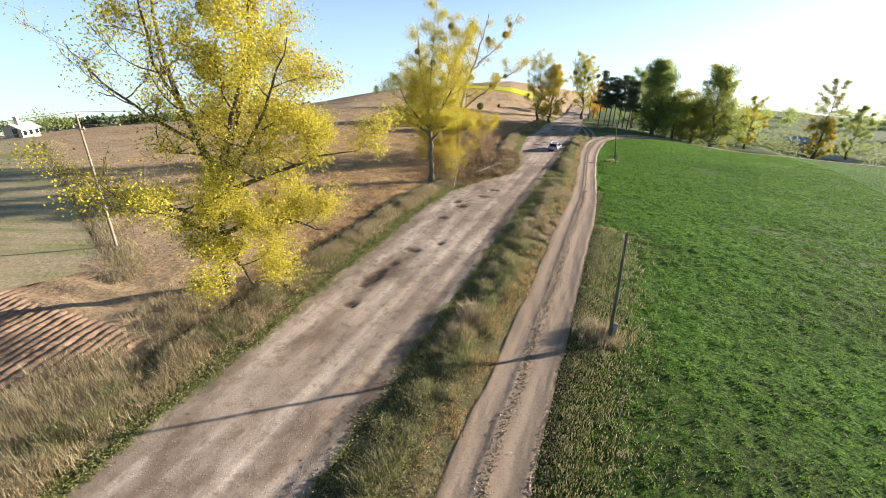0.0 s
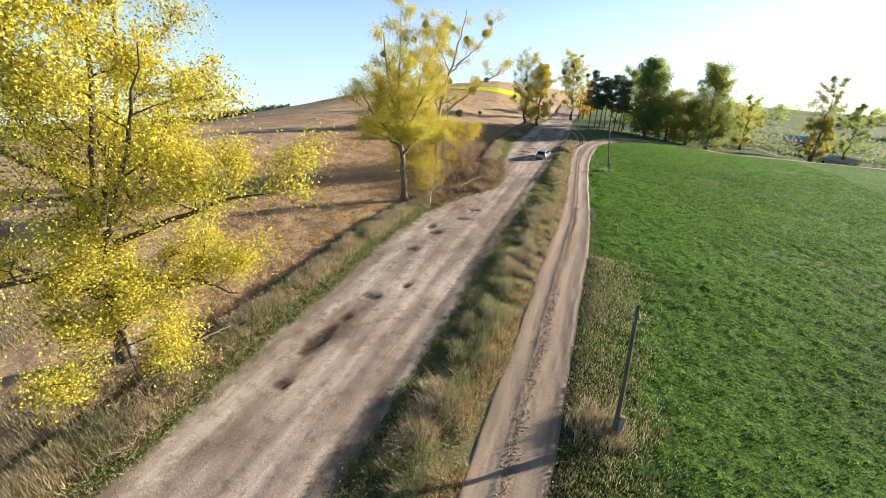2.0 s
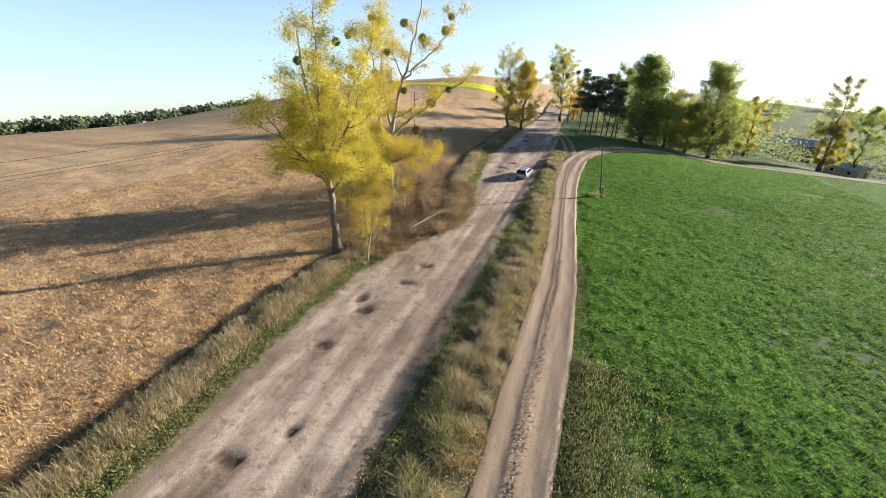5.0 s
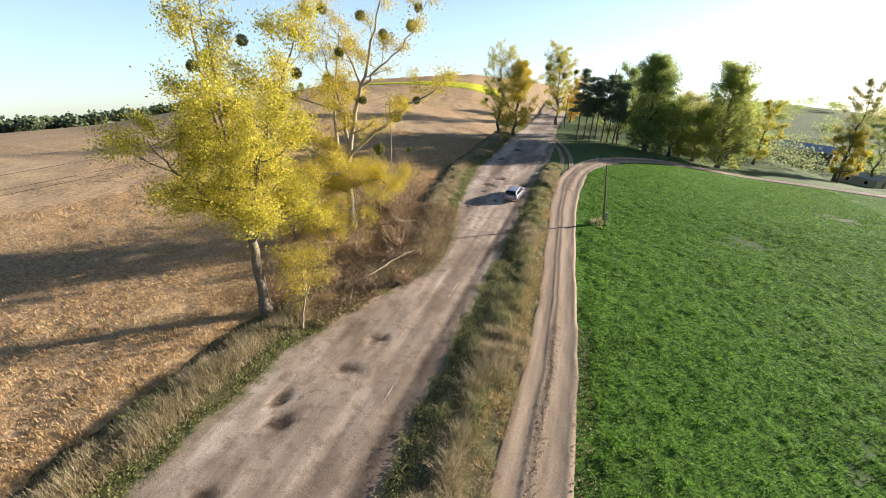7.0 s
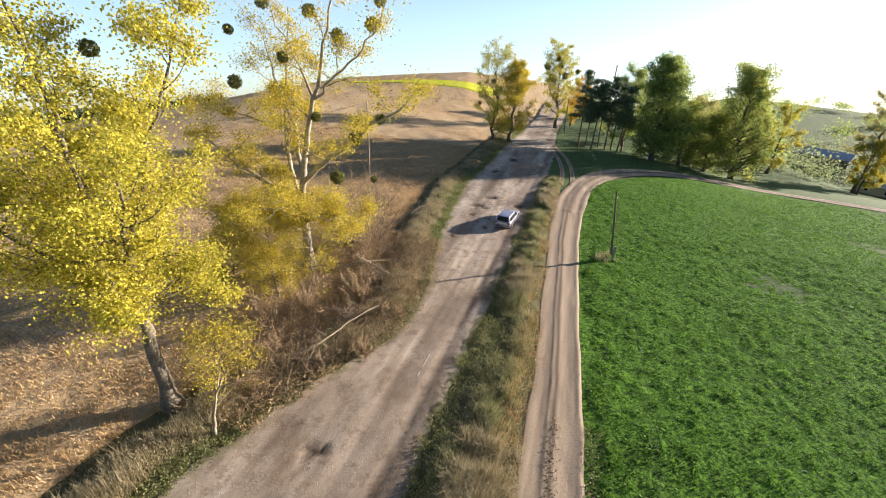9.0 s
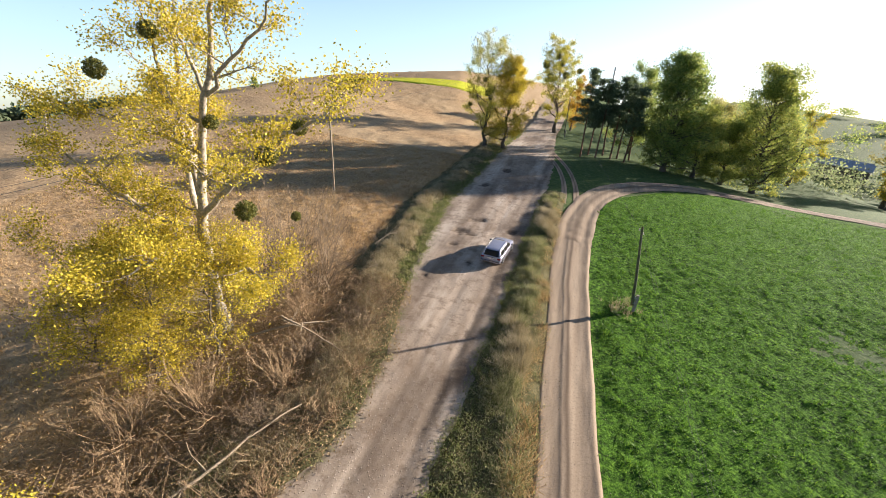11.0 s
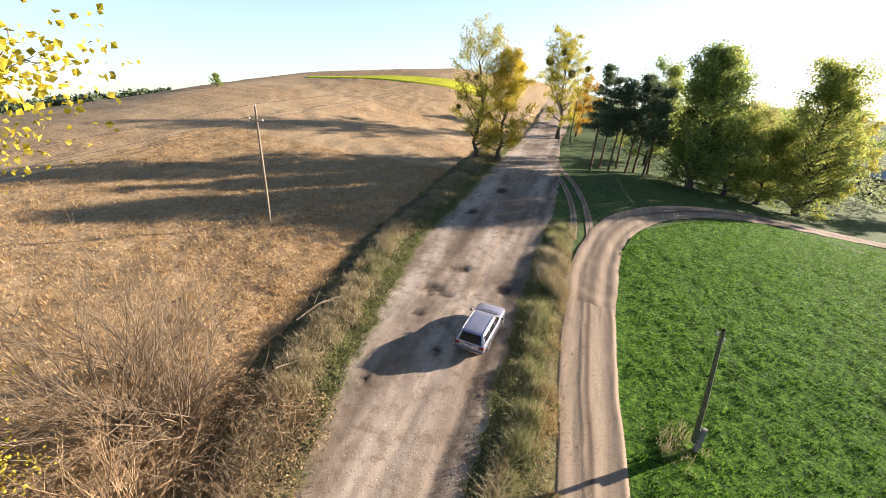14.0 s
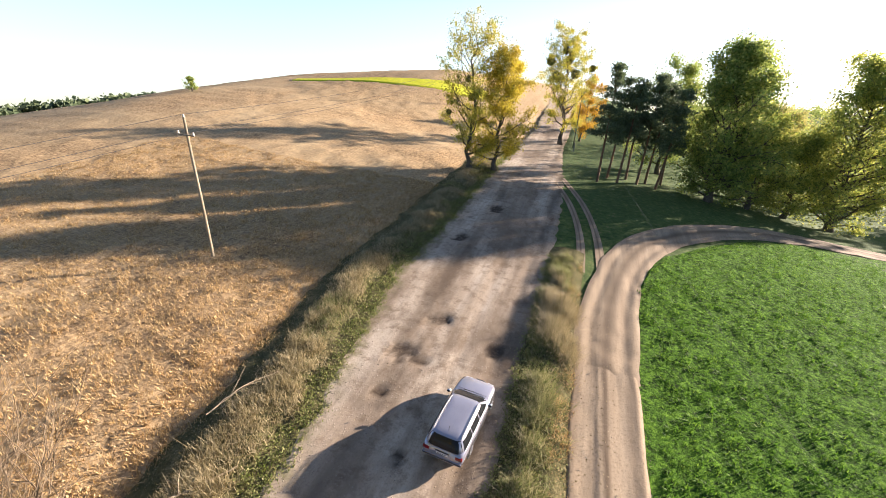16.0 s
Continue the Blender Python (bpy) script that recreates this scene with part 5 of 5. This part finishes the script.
# ---- poles and wires ----
def build_pole(at, height, mat, label, arms=True, stub=False, lean=(0, 0), group="wooden line poles"):
    z = float(land(at[0], at[1]))
    pole = thing("utility_pole", label, "pole", (at[0], at[1], z - 0.1), 0, group)
    lift = 1.1 if stub else 0.0
    s = np.linspace(0, 1, 9)
    path = np.stack([lean[0] * s + 0.03 * np.sin(s * 5), lean[1] * s, lift * 0.6 + (height - lift * 0.6) * s], 1)
    tube_mesh(pole, "shaft", path, 0.13 - 0.045 * s, mat, 10)
    tip = path[-1]
    if stub:
        part("concrete_foot", block((0.24, 0.24, 1.8), (0.24, 0.0, 0.75), 0.03), concrete, pole, "grey concrete foot")
        for zz in (0.9, 1.4):
            part("band", disc_band(0.17, zz), steel, pole)
    if arms:
        part("crossarm", block((1.5, 0.09, 0.09), (tip[0], tip[1] - 0.1, height - 1.2), 0.01), mat, pole)
        for dx in (-0.68, 0.68):
            part("insulator", cone_bm(0.07, 0.04, 0.18, (tip[0] + dx, tip[1] - 0.1, height - 1.05)), porcelain, pole)
        part("insulator", cone_bm(0.07, 0.04, 0.2, (tip[0], tip[1], height + 0.1)), porcelain, pole)
    else:
        for dx, dz in ((-0.16, -0.25), (0.16, -0.5)):
            part("insulator", cone_bm(0.06, 0.04, 0.15, (tip[0] + dx, tip[1], height + dz)), porcelain, pole)
            part("hook", block((0.2, 0.03, 0.03), (tip[0] + dx * 0.6, tip[1], height + dz - 0.1), 0.005), steel, pole)
    return np.array([at[0] + tip[0], at[1] + tip[1], z - 0.1 + height])


def cone_bm(r1, r2, depth, at):
    bm = bmesh.new()
    bmesh.ops.create_cone(bm, cap_ends=True, segments=10, radius1=r1, radius2=r2, depth=depth, matrix=pose(*at))
    return bm


def disc_band(r, z):
    bm = bmesh.new()
    bmesh.ops.create_cone(bm, cap_ends=True, segments=12, radius1=r, radius2=r, depth=0.05, matrix=pose(0.1, 0, z))
    return bm


def build_wire(a, b, sag, radius=0.012):
    s = np.linspace(0, 1, 25)
    p = np.outer(1 - s, a) + np.outer(s, b)
    p[:, 2] -= sag * 4 * s * (1 - s)
    t = Tubes()
    t.add(p, np.full(25, radius), 4)
    tagged(new("power_line_wire", t.mesh("power_line_wire", wire_metal)), "thin sagging metal wire between wooden poles", "wire", "line wires")


field_tips = [build_pole(p, h, pole_wood, "pale wooden line pole with a crossarm in the field") for p, h in (((-51.5, -58), 12.0), ((-43.0, 23.5), 12.4), ((-35.2, 103.0), 11.2), ((-35.0, 188.0), 11.5))]
for a, b in zip(field_tips, field_tips[1:]):
    for dx, dz in ((0, 0.2), (-0.68, -0.95), (0.68, -0.95)):
        build_wire(a + [dx, 0, dz], b + [dx, 0, dz], 1.3, 0.014)
road_tips = [build_pole(p, h, mossy_wood, "mossy wooden pole on a concrete foot beside the crop field", False, True, ln) for p, h, ln in (((2.6, -36.0), 8.4, (0, 0)), ((2.0, 27.2), 8.2, (-0.3, -0.2)), ((0.4, 90.3), 7.6, (-0.9, -0.3)))]
road_tips.append(build_pole((-10.8, 168.0), 9.0, mossy_wood, "dark wooden pole at the edge of the pines", False, True))
for a, b in zip(road_tips, road_tips[1:]):
    for dx, dz in ((-0.16, -0.18), (0.16, -0.43)):
        build_wire(a + [dx, 0, dz], b + [dx, 0, dz], 0.9, 0.0045)

# ---- brush, branches and stumps ----
for i, (bx, by, bh, bs, bst) in enumerate([(-16.6, 66.5, 1.2, 2.6, 34), (-18.8, 64.0, 1.4, 2.8, 32), (-16.4, 71.0, 1.2, 2.6, 34), (-19.0, 69.5, 1.8, 3.2, 36), (-16.8, 75.0, 1.3, 2.6, 32), (-20.0, 75.0, 2.0, 3.2, 34), (-22.0, 64.0, 1.6, 2.6, 28), (-18.4, 79.5, 1.3, 2.6, 28), (-21.0, 61.0, 1.3, 2.4, 24), (-23.5, 27.0, 1.2, 2.4, 24), (-25.2, 24.2, 1.4, 2.6, 26)]):
    build_bush("brush_heap", "tangled heap of cut grey-brown twigs beside the road", (bx, by, 0.2), bh, bs, 90 + i, bst, dark_twig if i % 2 else twig_bark, "brush heaps", 8, 0.03)


def build_log(name, label, points, r0, mat, side=(), seed=0):
    rng = np.random.default_rng(seed)
    P = np.array(points, float)
    base = P[0].copy()
    ob = thing(name, label, "branch", base)
    k = np.linspace(0, len(P) - 1, len(P) * 4)
    path = np.stack([np.interp(k, np.arange(len(P)), P[:, i] - base[i]) for i in range(3)], 1) + rng.normal(size=(len(k), 3)) * 0.03
    tube_mesh(ob, "stem", path, r0 * (1 - 0.6 * np.linspace(0, 1, len(k))), mat, 7)
    for at, d, ln in side:
        p0 = path[int(at * (len(path) - 1))]
        tube_mesh(ob, "side_branch", limb_path(rng, p0, np.array(d, float) / np.linalg.norm(d), ln, 5, 0.1, 0.0), r0 * 0.5 * (1 - 0.7 * np.linspace(0, 1, 6)), mat, 5)
    return ob


gz = lambda x, y: float(land(x, y))
build_log("fallen_branch", "pale barkless fallen branch lying over the brush", [(-20.6, 63.2, gz(-21, 65.6) + 0.5), (-19.2, 65.6, gz(-19.6, 66.6) + 0.9), (-18.6, 68.2, gz(-18, 68) + 1.0), (-17.4, 70.8, gz(-17, 69) + 1.2)], 0.10, bare_wood, [(0.45, (-1, 0.3, 0.1), 2.0), (0.3, (0.3, -1, -0.1), 1.4), (0.2, (-1, -0.6, 0.2), 1.2)], 5)
build_log("broken_trunk", "broken pale young trunk leaning at the bank", [(-20.9, 57.4, gz(-20, 56.6) + 0.1), (-20.8, 57.7, gz(-20, 56.6) + 1.8), (-20.5, 58.4, gz(-20, 56.6) + 3.6)], 0.10, bare_wood, [(0.6, (0.6, 0.8, 0.5), 1.6), (0.8, (-0.4, 0.9, 0.6), 1.5), (0.9, (0.9, 0.2, 0.4), 1.2)], 6)
build_log("fallen_branch", "thin pale dead branch hanging over the brush", [(-22.2, 75.6, gz(-22, 75.6) + 2.3), (-19.4, 75.8, gz(-19, 75.6) + 1.3), (-16.7, 75.6, gz(-17, 75.6) + 0.4)], 0.07, bare_wood, [(0.3, (-0.5, -0.5, 0.4), 1.4)], 7)
build_log("fallen_branch", "bundle of pale cut branches under the poplar", [(-24.6, 23.0, gz(-24.6, 23) + 0.5), (-23.6, 25.0, gz(-23.6, 25) + 0.9), (-22.9, 26.6, gz(-23, 26.6) + 1.0)], 0.06, bare_wood, [(0.2, (0.5, 1, 0.1), 1.8), (0.4, (-0.4, 1, 0.3), 1.5), (0.1, (1, 0.6, 0.2), 1.2)], 8)
build_log("fallen_branch", "pale dead limb lying in the thicket", [(-24.0, 74.0, gz(-24, 74) + 1.2), (-21.5, 75.5, gz(-21.5, 75.5) + 1.8), (-19.5, 77.5, gz(-19.5, 77.5) + 1.5)], 0.08, bare_wood, [(0.5, (0.2, 1, 0.4), 1.6), (0.7, (0.6, -0.8, 0.3), 1.2)], 9)

build_log("fallen_branch", "pale dead branch lying on the bank's edge", [(-21.4, 86.2, gz(-21.4, 86.2) + 0.7), (-20.7, 87.4, gz(-20.7, 87.4) + 0.5), (-20.0, 88.8, gz(-20, 88.8) + 0.3)], 0.06, bare_wood, [(0.3, (-0.6, 0.6, 0.3), 1.0)], 10)
build_log("fallen_branch", "long dead stalks leaning on the bank grass", [(-22.8, 90.0, gz(-22.8, 90) + 0.9), (-22.2, 91.6, gz(-22.2, 91.6) + 1.4), (-21.4, 93.4, gz(-21.4, 93.4) + 1.2)], 0.035, bare_wood, [(0.2, (0.5, 1, 0.3), 1.8), (0.4, (-0.4, 1, 0.2), 1.6), (0.1, (0.9, 0.5, 0.3), 1.4), (0.6, (0.2, 0.8, -0.2), 1.2)], 11)

# ---- hedge strip, house, far woods, far buildings ----
hx = np.concatenate([-36 - 70 * RNG.uniform(0, 1, 2600) ** 1.3])
hy = 20.3 - 0.445 * (hx + 36) + RNG.normal(size=2600) * 0.8
grass("hedge_grass", dry_grass, hx, hy, land(hx, hy) - 0.1, 0.25 + 0.35 * RNG.uniform(0, 1, 2600), "band of tall dry grass between two fields", blades=14, width=0.02, spread=0.4, simple=True)


def far_wood(name, label, spots, leaf_mats, size, rng, thick=160):
    """A distant belt of trees, seen only as a mass of crowns."""
    pts = []
    for x, y, h, w in spots:
        d = rng.normal(size=(thick, 3)) * [w * 0.36, w * 0.36, h * 0.26]
        pts.append(d + [x, y, float(land(x, y)) + h * 0.58])
    P = np.concatenate(pts)
    ob = new(name, leaf_mesh(name, P, size * rng.uniform(0.6, 1.3, len(P)), rng, leaf_mats))
    return tagged(ob, label, "wood", kind="stuff")


wood_rng = np.random.default_rng(77)
spots = []
for i in range(70):
    k = i / 69
    spots.append((-190 + 30 * k + wood_rng.normal() * 3, 92 + 110 * k + wood_rng.normal() * 3, 3.2 + wood_rng.uniform(-0.6, 0.6), 4.5))
far_wood("far_forest", "dark forest on the far side of the hill", spots, pine_leaf, 1.5, wood_rng)
spots = [(-133 - 2.5 * i + wood_rng.normal() * 2, 66 - 1.6 * i + wood_rng.normal() * 2, 3.6 + wood_rng.uniform(-1, 1.2), 4) for i in range(16)]
far_wood("house_trees", "autumn trees round the far house", spots, green_leaf, 0.42, wood_rng, 300)
spots = [(-0.0 + wood_rng.uniform(60, 300), wood_rng.uniform(230, 420), wood_rng.uniform(5, 9), 7) for i in range(64)]
far_wood("valley_trees", "scattered trees filling the far valley", spots, green_leaf, 0.75, wood_rng, 420)
# Scrub added in place of the shade that lies over the valley side.
spots = [(wood_rng.uniform(36, 125), wood_rng.uniform(172, 245), wood_rng.uniform(3.5, 7), 9) for i in range(36)]
far_wood("valley_shade_scrub", "low trees and scrub added to darken the valley side", spots, scrub_leaf, 0.55, wood_rng, 420)
spots = [(wood_rng.uniform(9, 42), wood_rng.uniform(170, 215), wood_rng.uniform(9, 15), 7) for i in range(26)]
far_wood("wood_edge", "green wood behind the poplars and pines", spots, green_leaf, 0.5, wood_rng, 500)

cream_wall = surface("cream_render", (0.46, 0.41, 0.31), (0.54, 0.48, 0.38), (0.38, 0.33, 0.26), 1.0, 8.0, 0.9, 0.2, 0.2, 0.01, True)
grey_roof = surface("grey_sheet_roof", (0.34, 0.36, 0.39), (0.44, 0.46, 0.49), (0.16, 0.17, 0.19), 0.6, 5.0, 0.6, 0.3, 0.3, 0.02, True)
dark_wall = surface("dark_boarded_wall", (0.10, 0.09, 0.08), (0.15, 0.135, 0.12), (0.06, 0.055, 0.05), 0.8, 6.0, 0.9, 0.2, 0.4, 0.02, True)


def gable_roof(w, l, z, rise, over=0.35, thick=0.14):
    """Two sloping slabs over a w by l plan."""
    bm = bmesh.new()
    for s in (-1, 1):
        p = [(s * (w / 2 + over), -l / 2 - over, z - rise * over / (w / 2)), (s * (w / 2 + over), l / 2 + over, z - rise * over / (w / 2)), (0, l / 2 + over, z + rise), (0, -l / 2 - over, z + rise)]
        lo = [bm.verts.new(q) for q in p]
        hi = [bm.verts.new((q[0], q[1], q[2] + thick)) for q in p]
        bm.faces.new(lo)
        bm.faces.new(hi)
        for i in range(4):
            bm.faces.new((lo[i], lo[(i + 1) % 4], hi[(i + 1) % 4], hi[i]))
    bmesh.ops.recalc_face_normals(bm, faces=bm.faces)
    return bm


def gable_walls(w, l, h, rise):
    ring = lambda y: [(-w / 2, y, -0.4), (w / 2, y, -0.4), (w / 2, y, h), (0, y, h + rise), (-w / 2, y, h)]
    return loft([ring(-l / 2), ring(l / 2)])


def build_house(name, label, at, turn, w, l, h, rise, wall_mat, roof_mat, windows=3, chimney=True):
    house = thing(name, label, "building", (at[0], at[1], float(land(*at))), turn)
    part("wall", gable_walls(w, l, h, rise), wall_mat, house)
    part("roof", gable_roof(w, l, h, rise), roof_mat, house)
    for s in (-1, 1):
        for k in range(windows):
            y = l * ((k + 0.5) / windows - 0.5)
            win = part("window", block((0.06, 1.0, 1.1), (s * (w / 2 + 0.01), y, h * 0.58), 0.01), plate_white, house)
            part("pane", block((0.03, 0.84, 0.94), (s * (w / 2 + 0.05), y, h * 0.58)), car_glass, win)
    part("door", block((1.0, 0.08, 2.0), (w * 0.15, -l / 2 - 0.02, 1.0), 0.02), dark_wall, house)
    if chimney:
        part("chimney", block((0.7, 0.7, 2.4), (w * 0.12, -l * 0.2, h + rise + 0.3), 0.03), wall_mat, house)
    return house


build_house("farm_house", "small cream farmhouse across the fields", (-119.0, 53.8), 25, 3.6, 4.6, 1.9, 0.9, cream_wall, cream_wall)
build_house("warehouse", "long low grey-roofed works building in the valley", (60.0, 216.0), 62, 9.0, 30.0, 3.6, 1.4, dark_wall, grey_roof, 6, False)
build_house("shed", "pale shed with a blue-grey roof beside trees", (72.0, 186.0), 40, 6.0, 9.0, 2.6, 1.0, cream_wall, grey_roof, 2, False)
build_tree("poplar_tree", "sparse tall tree with golden lower leaves", (60.0, 174.0), 25, 5.6, 31, grey_leaf, dark_bark, 14000, 0.24, 0.35, 0.25, 18, sub=5, sparse_top=0.2, twig=False)
build_tree("maple_tree", "golden round tree in the valley", (59.5, 171.5), 13, 4.0, 32, yellow_leaf, dark_bark, 12000, 0.24, 0.25, 0.1, 14, sub=5, twig=False)
build_tree("poplar_tree", "grey-green tree in the valley", (72.0, 183.0), 19, 6.5, 33, green_leaf, dark_bark, 14000, 0.26, 0.3, 0.1, 16, sub=5, twig=False)
build_tree("poplar_tree", "yellow-green tree beyond the crossing track", (40.0, 172.0), 17, 4.0, 34, lime_leaf, dark_bark, 10000, 0.24, 0.3, 0.1, 14, sub=5, sparse_top=0.4, twig=False)


build_tree("hawthorn_bush", "lone dark bush on the crest of the field", (-89.5, 153.8), 2.6, 1.2, 39, green_leaf, dark_bark, 1500, 0.22, 0.1, 0.05, 10, sub=4, puff=0.5, twig=False, category="bush")
mast = thing("lattice_mast", "thin grey mast far behind the pines", "mast", (12.0, 600.0, float(land(12.0, 600.0))))
tube_mesh(mast, "shaft", np.array([(0, 0, 0), (0, 0, 20), (0, 0, -3.0 - float(land(12.0, 600.0)))]), 0.9, steel, 6)


# ---- loose stones and fallen leaves ----
def pebbles(name, x, y, z, size, rng, mat, label):
    n = len(x)
    o = np.array([(1, 0, 0), (0, 1, 0), (-1, 0, 0), (0, -1, 0), (0, 0, 0.55), (0, 0, -0.6)], float)
    v = o[None] * (size[:, None, None] * rng.uniform(0.6, 1.2, (n, 6, 1)))
    a = rng.uniform(0, 6.28, n)
    c, s = np.cos(a)[:, None], np.sin(a)[:, None]
    v = np.stack([v[:, :, 0] * c - v[:, :, 1] * s + x[:, None], v[:, :, 0] * s + v[:, :, 1] * c + y[:, None], v[:, :, 2] + z[:, None]], -1)
    f = np.array([(0, 1, 4), (1, 2, 4), (2, 3, 4), (3, 0, 4), (1, 0, 5), (2, 1, 5), (3, 2, 5), (0, 3, 5)])
    faces = (np.arange(n)[:, None, None] * 6 + f[None]).reshape(-1, 3)
    tagged(new(name, mesh_of(name, v.reshape(-1, 3), faces, mat)), label, "stones", kind="stuff")


stone_mat = foliage("pale_stones", [(0.09, 0.07, 0.05), (0.155, 0.125, 0.095), (0.23, 0.195, 0.155)], 0.0, 0.5)
leaf_litter = foliage("fallen_leaves", [(0.15, 0.10, 0.05), (0.28, 0.21, 0.11), (0.42, 0.345, 0.21)], 0.1, 0.5)
thicket_litter = foliage("dead_brown_leaves", [(0.14, 0.09, 0.042), (0.28, 0.19, 0.09), (0.40, 0.285, 0.145), (0.50, 0.39, 0.22)], 0.25, 0.7)
n = 30000
y = 4 + 130 * RNG.uniform(0, 1, n)
u = RNG.uniform(0, 1, n)
x = road_left(y) * (1 - u) + road_right(y) * u
keep = fbm(x * 0.35, y * 0.15, 141) + 0.35 * (np.abs(u - 0.5) > 0.4) + 0.4 * (pothole_depth(x, y + 0.8) > 0.1) + 0.18 * (vnoise(x * 1.6, y * 1.6, 142) - 0.5) > 0.73
x, y = x[keep], y[keep]
pebbles("road_stones", x, y, land(x, y) + 0.01 - 0.08 * pothole_depth(x, y), 0.012 + 0.045 * RNG.uniform(0, 1, len(x)) ** 5, RNG, stone_mat, "loose pale stones strewn over the gravel road")
n = 4200
y = 6 + 105 * RNG.uniform(0, 1, n)
s = RNG.integers(0, 3, n)
x = np.where(s == 0, track_left(y), np.where(s == 1, track_right(y), (track_left(y) + track_right(y)) / 2)) + RNG.normal(size=n) * 0.25
pebbles("track_stones", x, y, land(x, y) + 0.03, 0.012 + 0.03 * RNG.uniform(0, 1, n) ** 3, RNG, stone_mat, "small stones and clods along the dirt track")
n = 9000
y = 8 + 100 * RNG.uniform(0, 1, n)
x = np.where(RNG.uniform(0, 1, n) < 0.5, road_left(y) - 3 + RNG.normal(size=n) * 2.2, road_right(y) + RNG.uniform(-0.5, 5.5, n))
z = land(x, y) + np.where(x < -15, bank(x, y), 0.2) + 0.10
ob = new("leaf_litter", leaf_mesh("leaf_litter", np.stack([x, y, z], 1), np.full(n, 0.07) * RNG.uniform(0.6, 1.4, n), RNG, leaf_litter, 1.0, 0.7))
tagged(ob, "scattered fallen yellow leaves on the verges", "leaves", kind="stuff")
n = 42000
x, y = RNG.normal(-22.0, 4.2, n), RNG.uniform(58, 86, n)
keep = x < road_left(y) + 0.9 * vnoise(x, y, 152)
x, y = x[keep], y[keep]
z = land(x, y) + bank(x, y) + RNG.uniform(0.02, 0.45, len(x))
ob = new("thicket_litter", leaf_mesh("thicket_litter", np.stack([x, y, z], 1), 0.08 * RNG.uniform(0.5, 1.5, len(x)), RNG, thicket_litter, 1.6, 0.4))
tagged(ob, "brown dead leaves and dry stems under the thicket", "leaves", kind="stuff")
n = 9000
y = 4 + 62 * RNG.uniform(0, 1, n) ** 1.3
mid = RNG.uniform(0, 1, n) < 0.35
x = np.where(mid, (track_left(y) + track_right(y)) / 2 + RNG.normal(size=n) * 0.22, track_right(y) - 0.1 + np.abs(RNG.normal(size=n)) * 0.7)
z = land(x, y) + np.where(mid, 0.06, 0.09)
ob = new("track_litter", leaf_mesh("track_litter", np.stack([x, y, z], 1), 0.075 * RNG.uniform(0.5, 1.5, n), RNG, leaf_litter, 1.2, 0.7))
tagged(ob, "fallen leaves and clods strewn along the dirt track", "leaves", kind="stuff")
n = 5000
x = -0.3 + np.abs(RNG.normal(size=n)) * 2.2
y = 5 + 45 * RNG.uniform(0, 1, n)
grass("field_edge_grass", mixed_grass, x, y, land(x, y) + 0.14 * sst(-0.3, 0.4, x), 0.10 + 0.22 * fbm(x, y, 151), "rough brown and green grass at the edge of the crop field", blades=6, width=0.02, spread=0.2, simple=True)
for k, cx, cy, hh in ((700, -25.0, 8.0, 1.0), (260, -27.2, 18.6, 0.7), (200, -23.6, 15.0, 0.5)):
    x, y = cx + RNG.normal(size=k) * 1.7, cy + RNG.normal(size=k) * 2.2
    grass("tall_bank_grass", dry_grass, x, y, land(x, y) + 0.1, hh * RNG.uniform(0.5, 1.2, k), "thick stand of tall pale dry grass", blades=18, width=0.013, spread=0.22, simple=True)
for px, py, k, hh in ((2.0, 27.2, 160, 0.95), (0.5, 90.4, 34, 0.45)):
    x, y = px - 0.6 + RNG.normal(size=k) * 0.7, py + 0.2 + RNG.normal(size=k) * 0.8
    grass("pole_grass", dry_grass, x, y, land(x, y) + 0.14, hh * RNG.uniform(0.5, 1.1, k), "tall dry grass round a pole's foot", blades=18, width=0.013, spread=0.17, simple=True)


# ---- worn road marking ----
chalk = surface("worn_road_paint", (0.42, 0.37, 0.30), (0.58, 0.53, 0.45), (0.32, 0.26, 0.19), 2.0, 7.0, 0.9, 0.2, 0.3, 0.005)
for my in (27.6, 53.0, 65.8):
    s = np.linspace(0, 2.4, 18)[:, None]
    w = np.array([[-0.5, 0.5]])
    ragged = np.maximum(0.006, 0.16 * (vnoise(s * 3.5, s * 0 + my, 161) - 0.30))
    X, Y = -12.1 + w * ragged + 0 * s, my + s + 0 * w
    tagged(sheet("lane_marking", X, Y, land(X, Y) + 0.016, chalk), "worn pale remnant of a lane marking", "road marking", kind="structure")
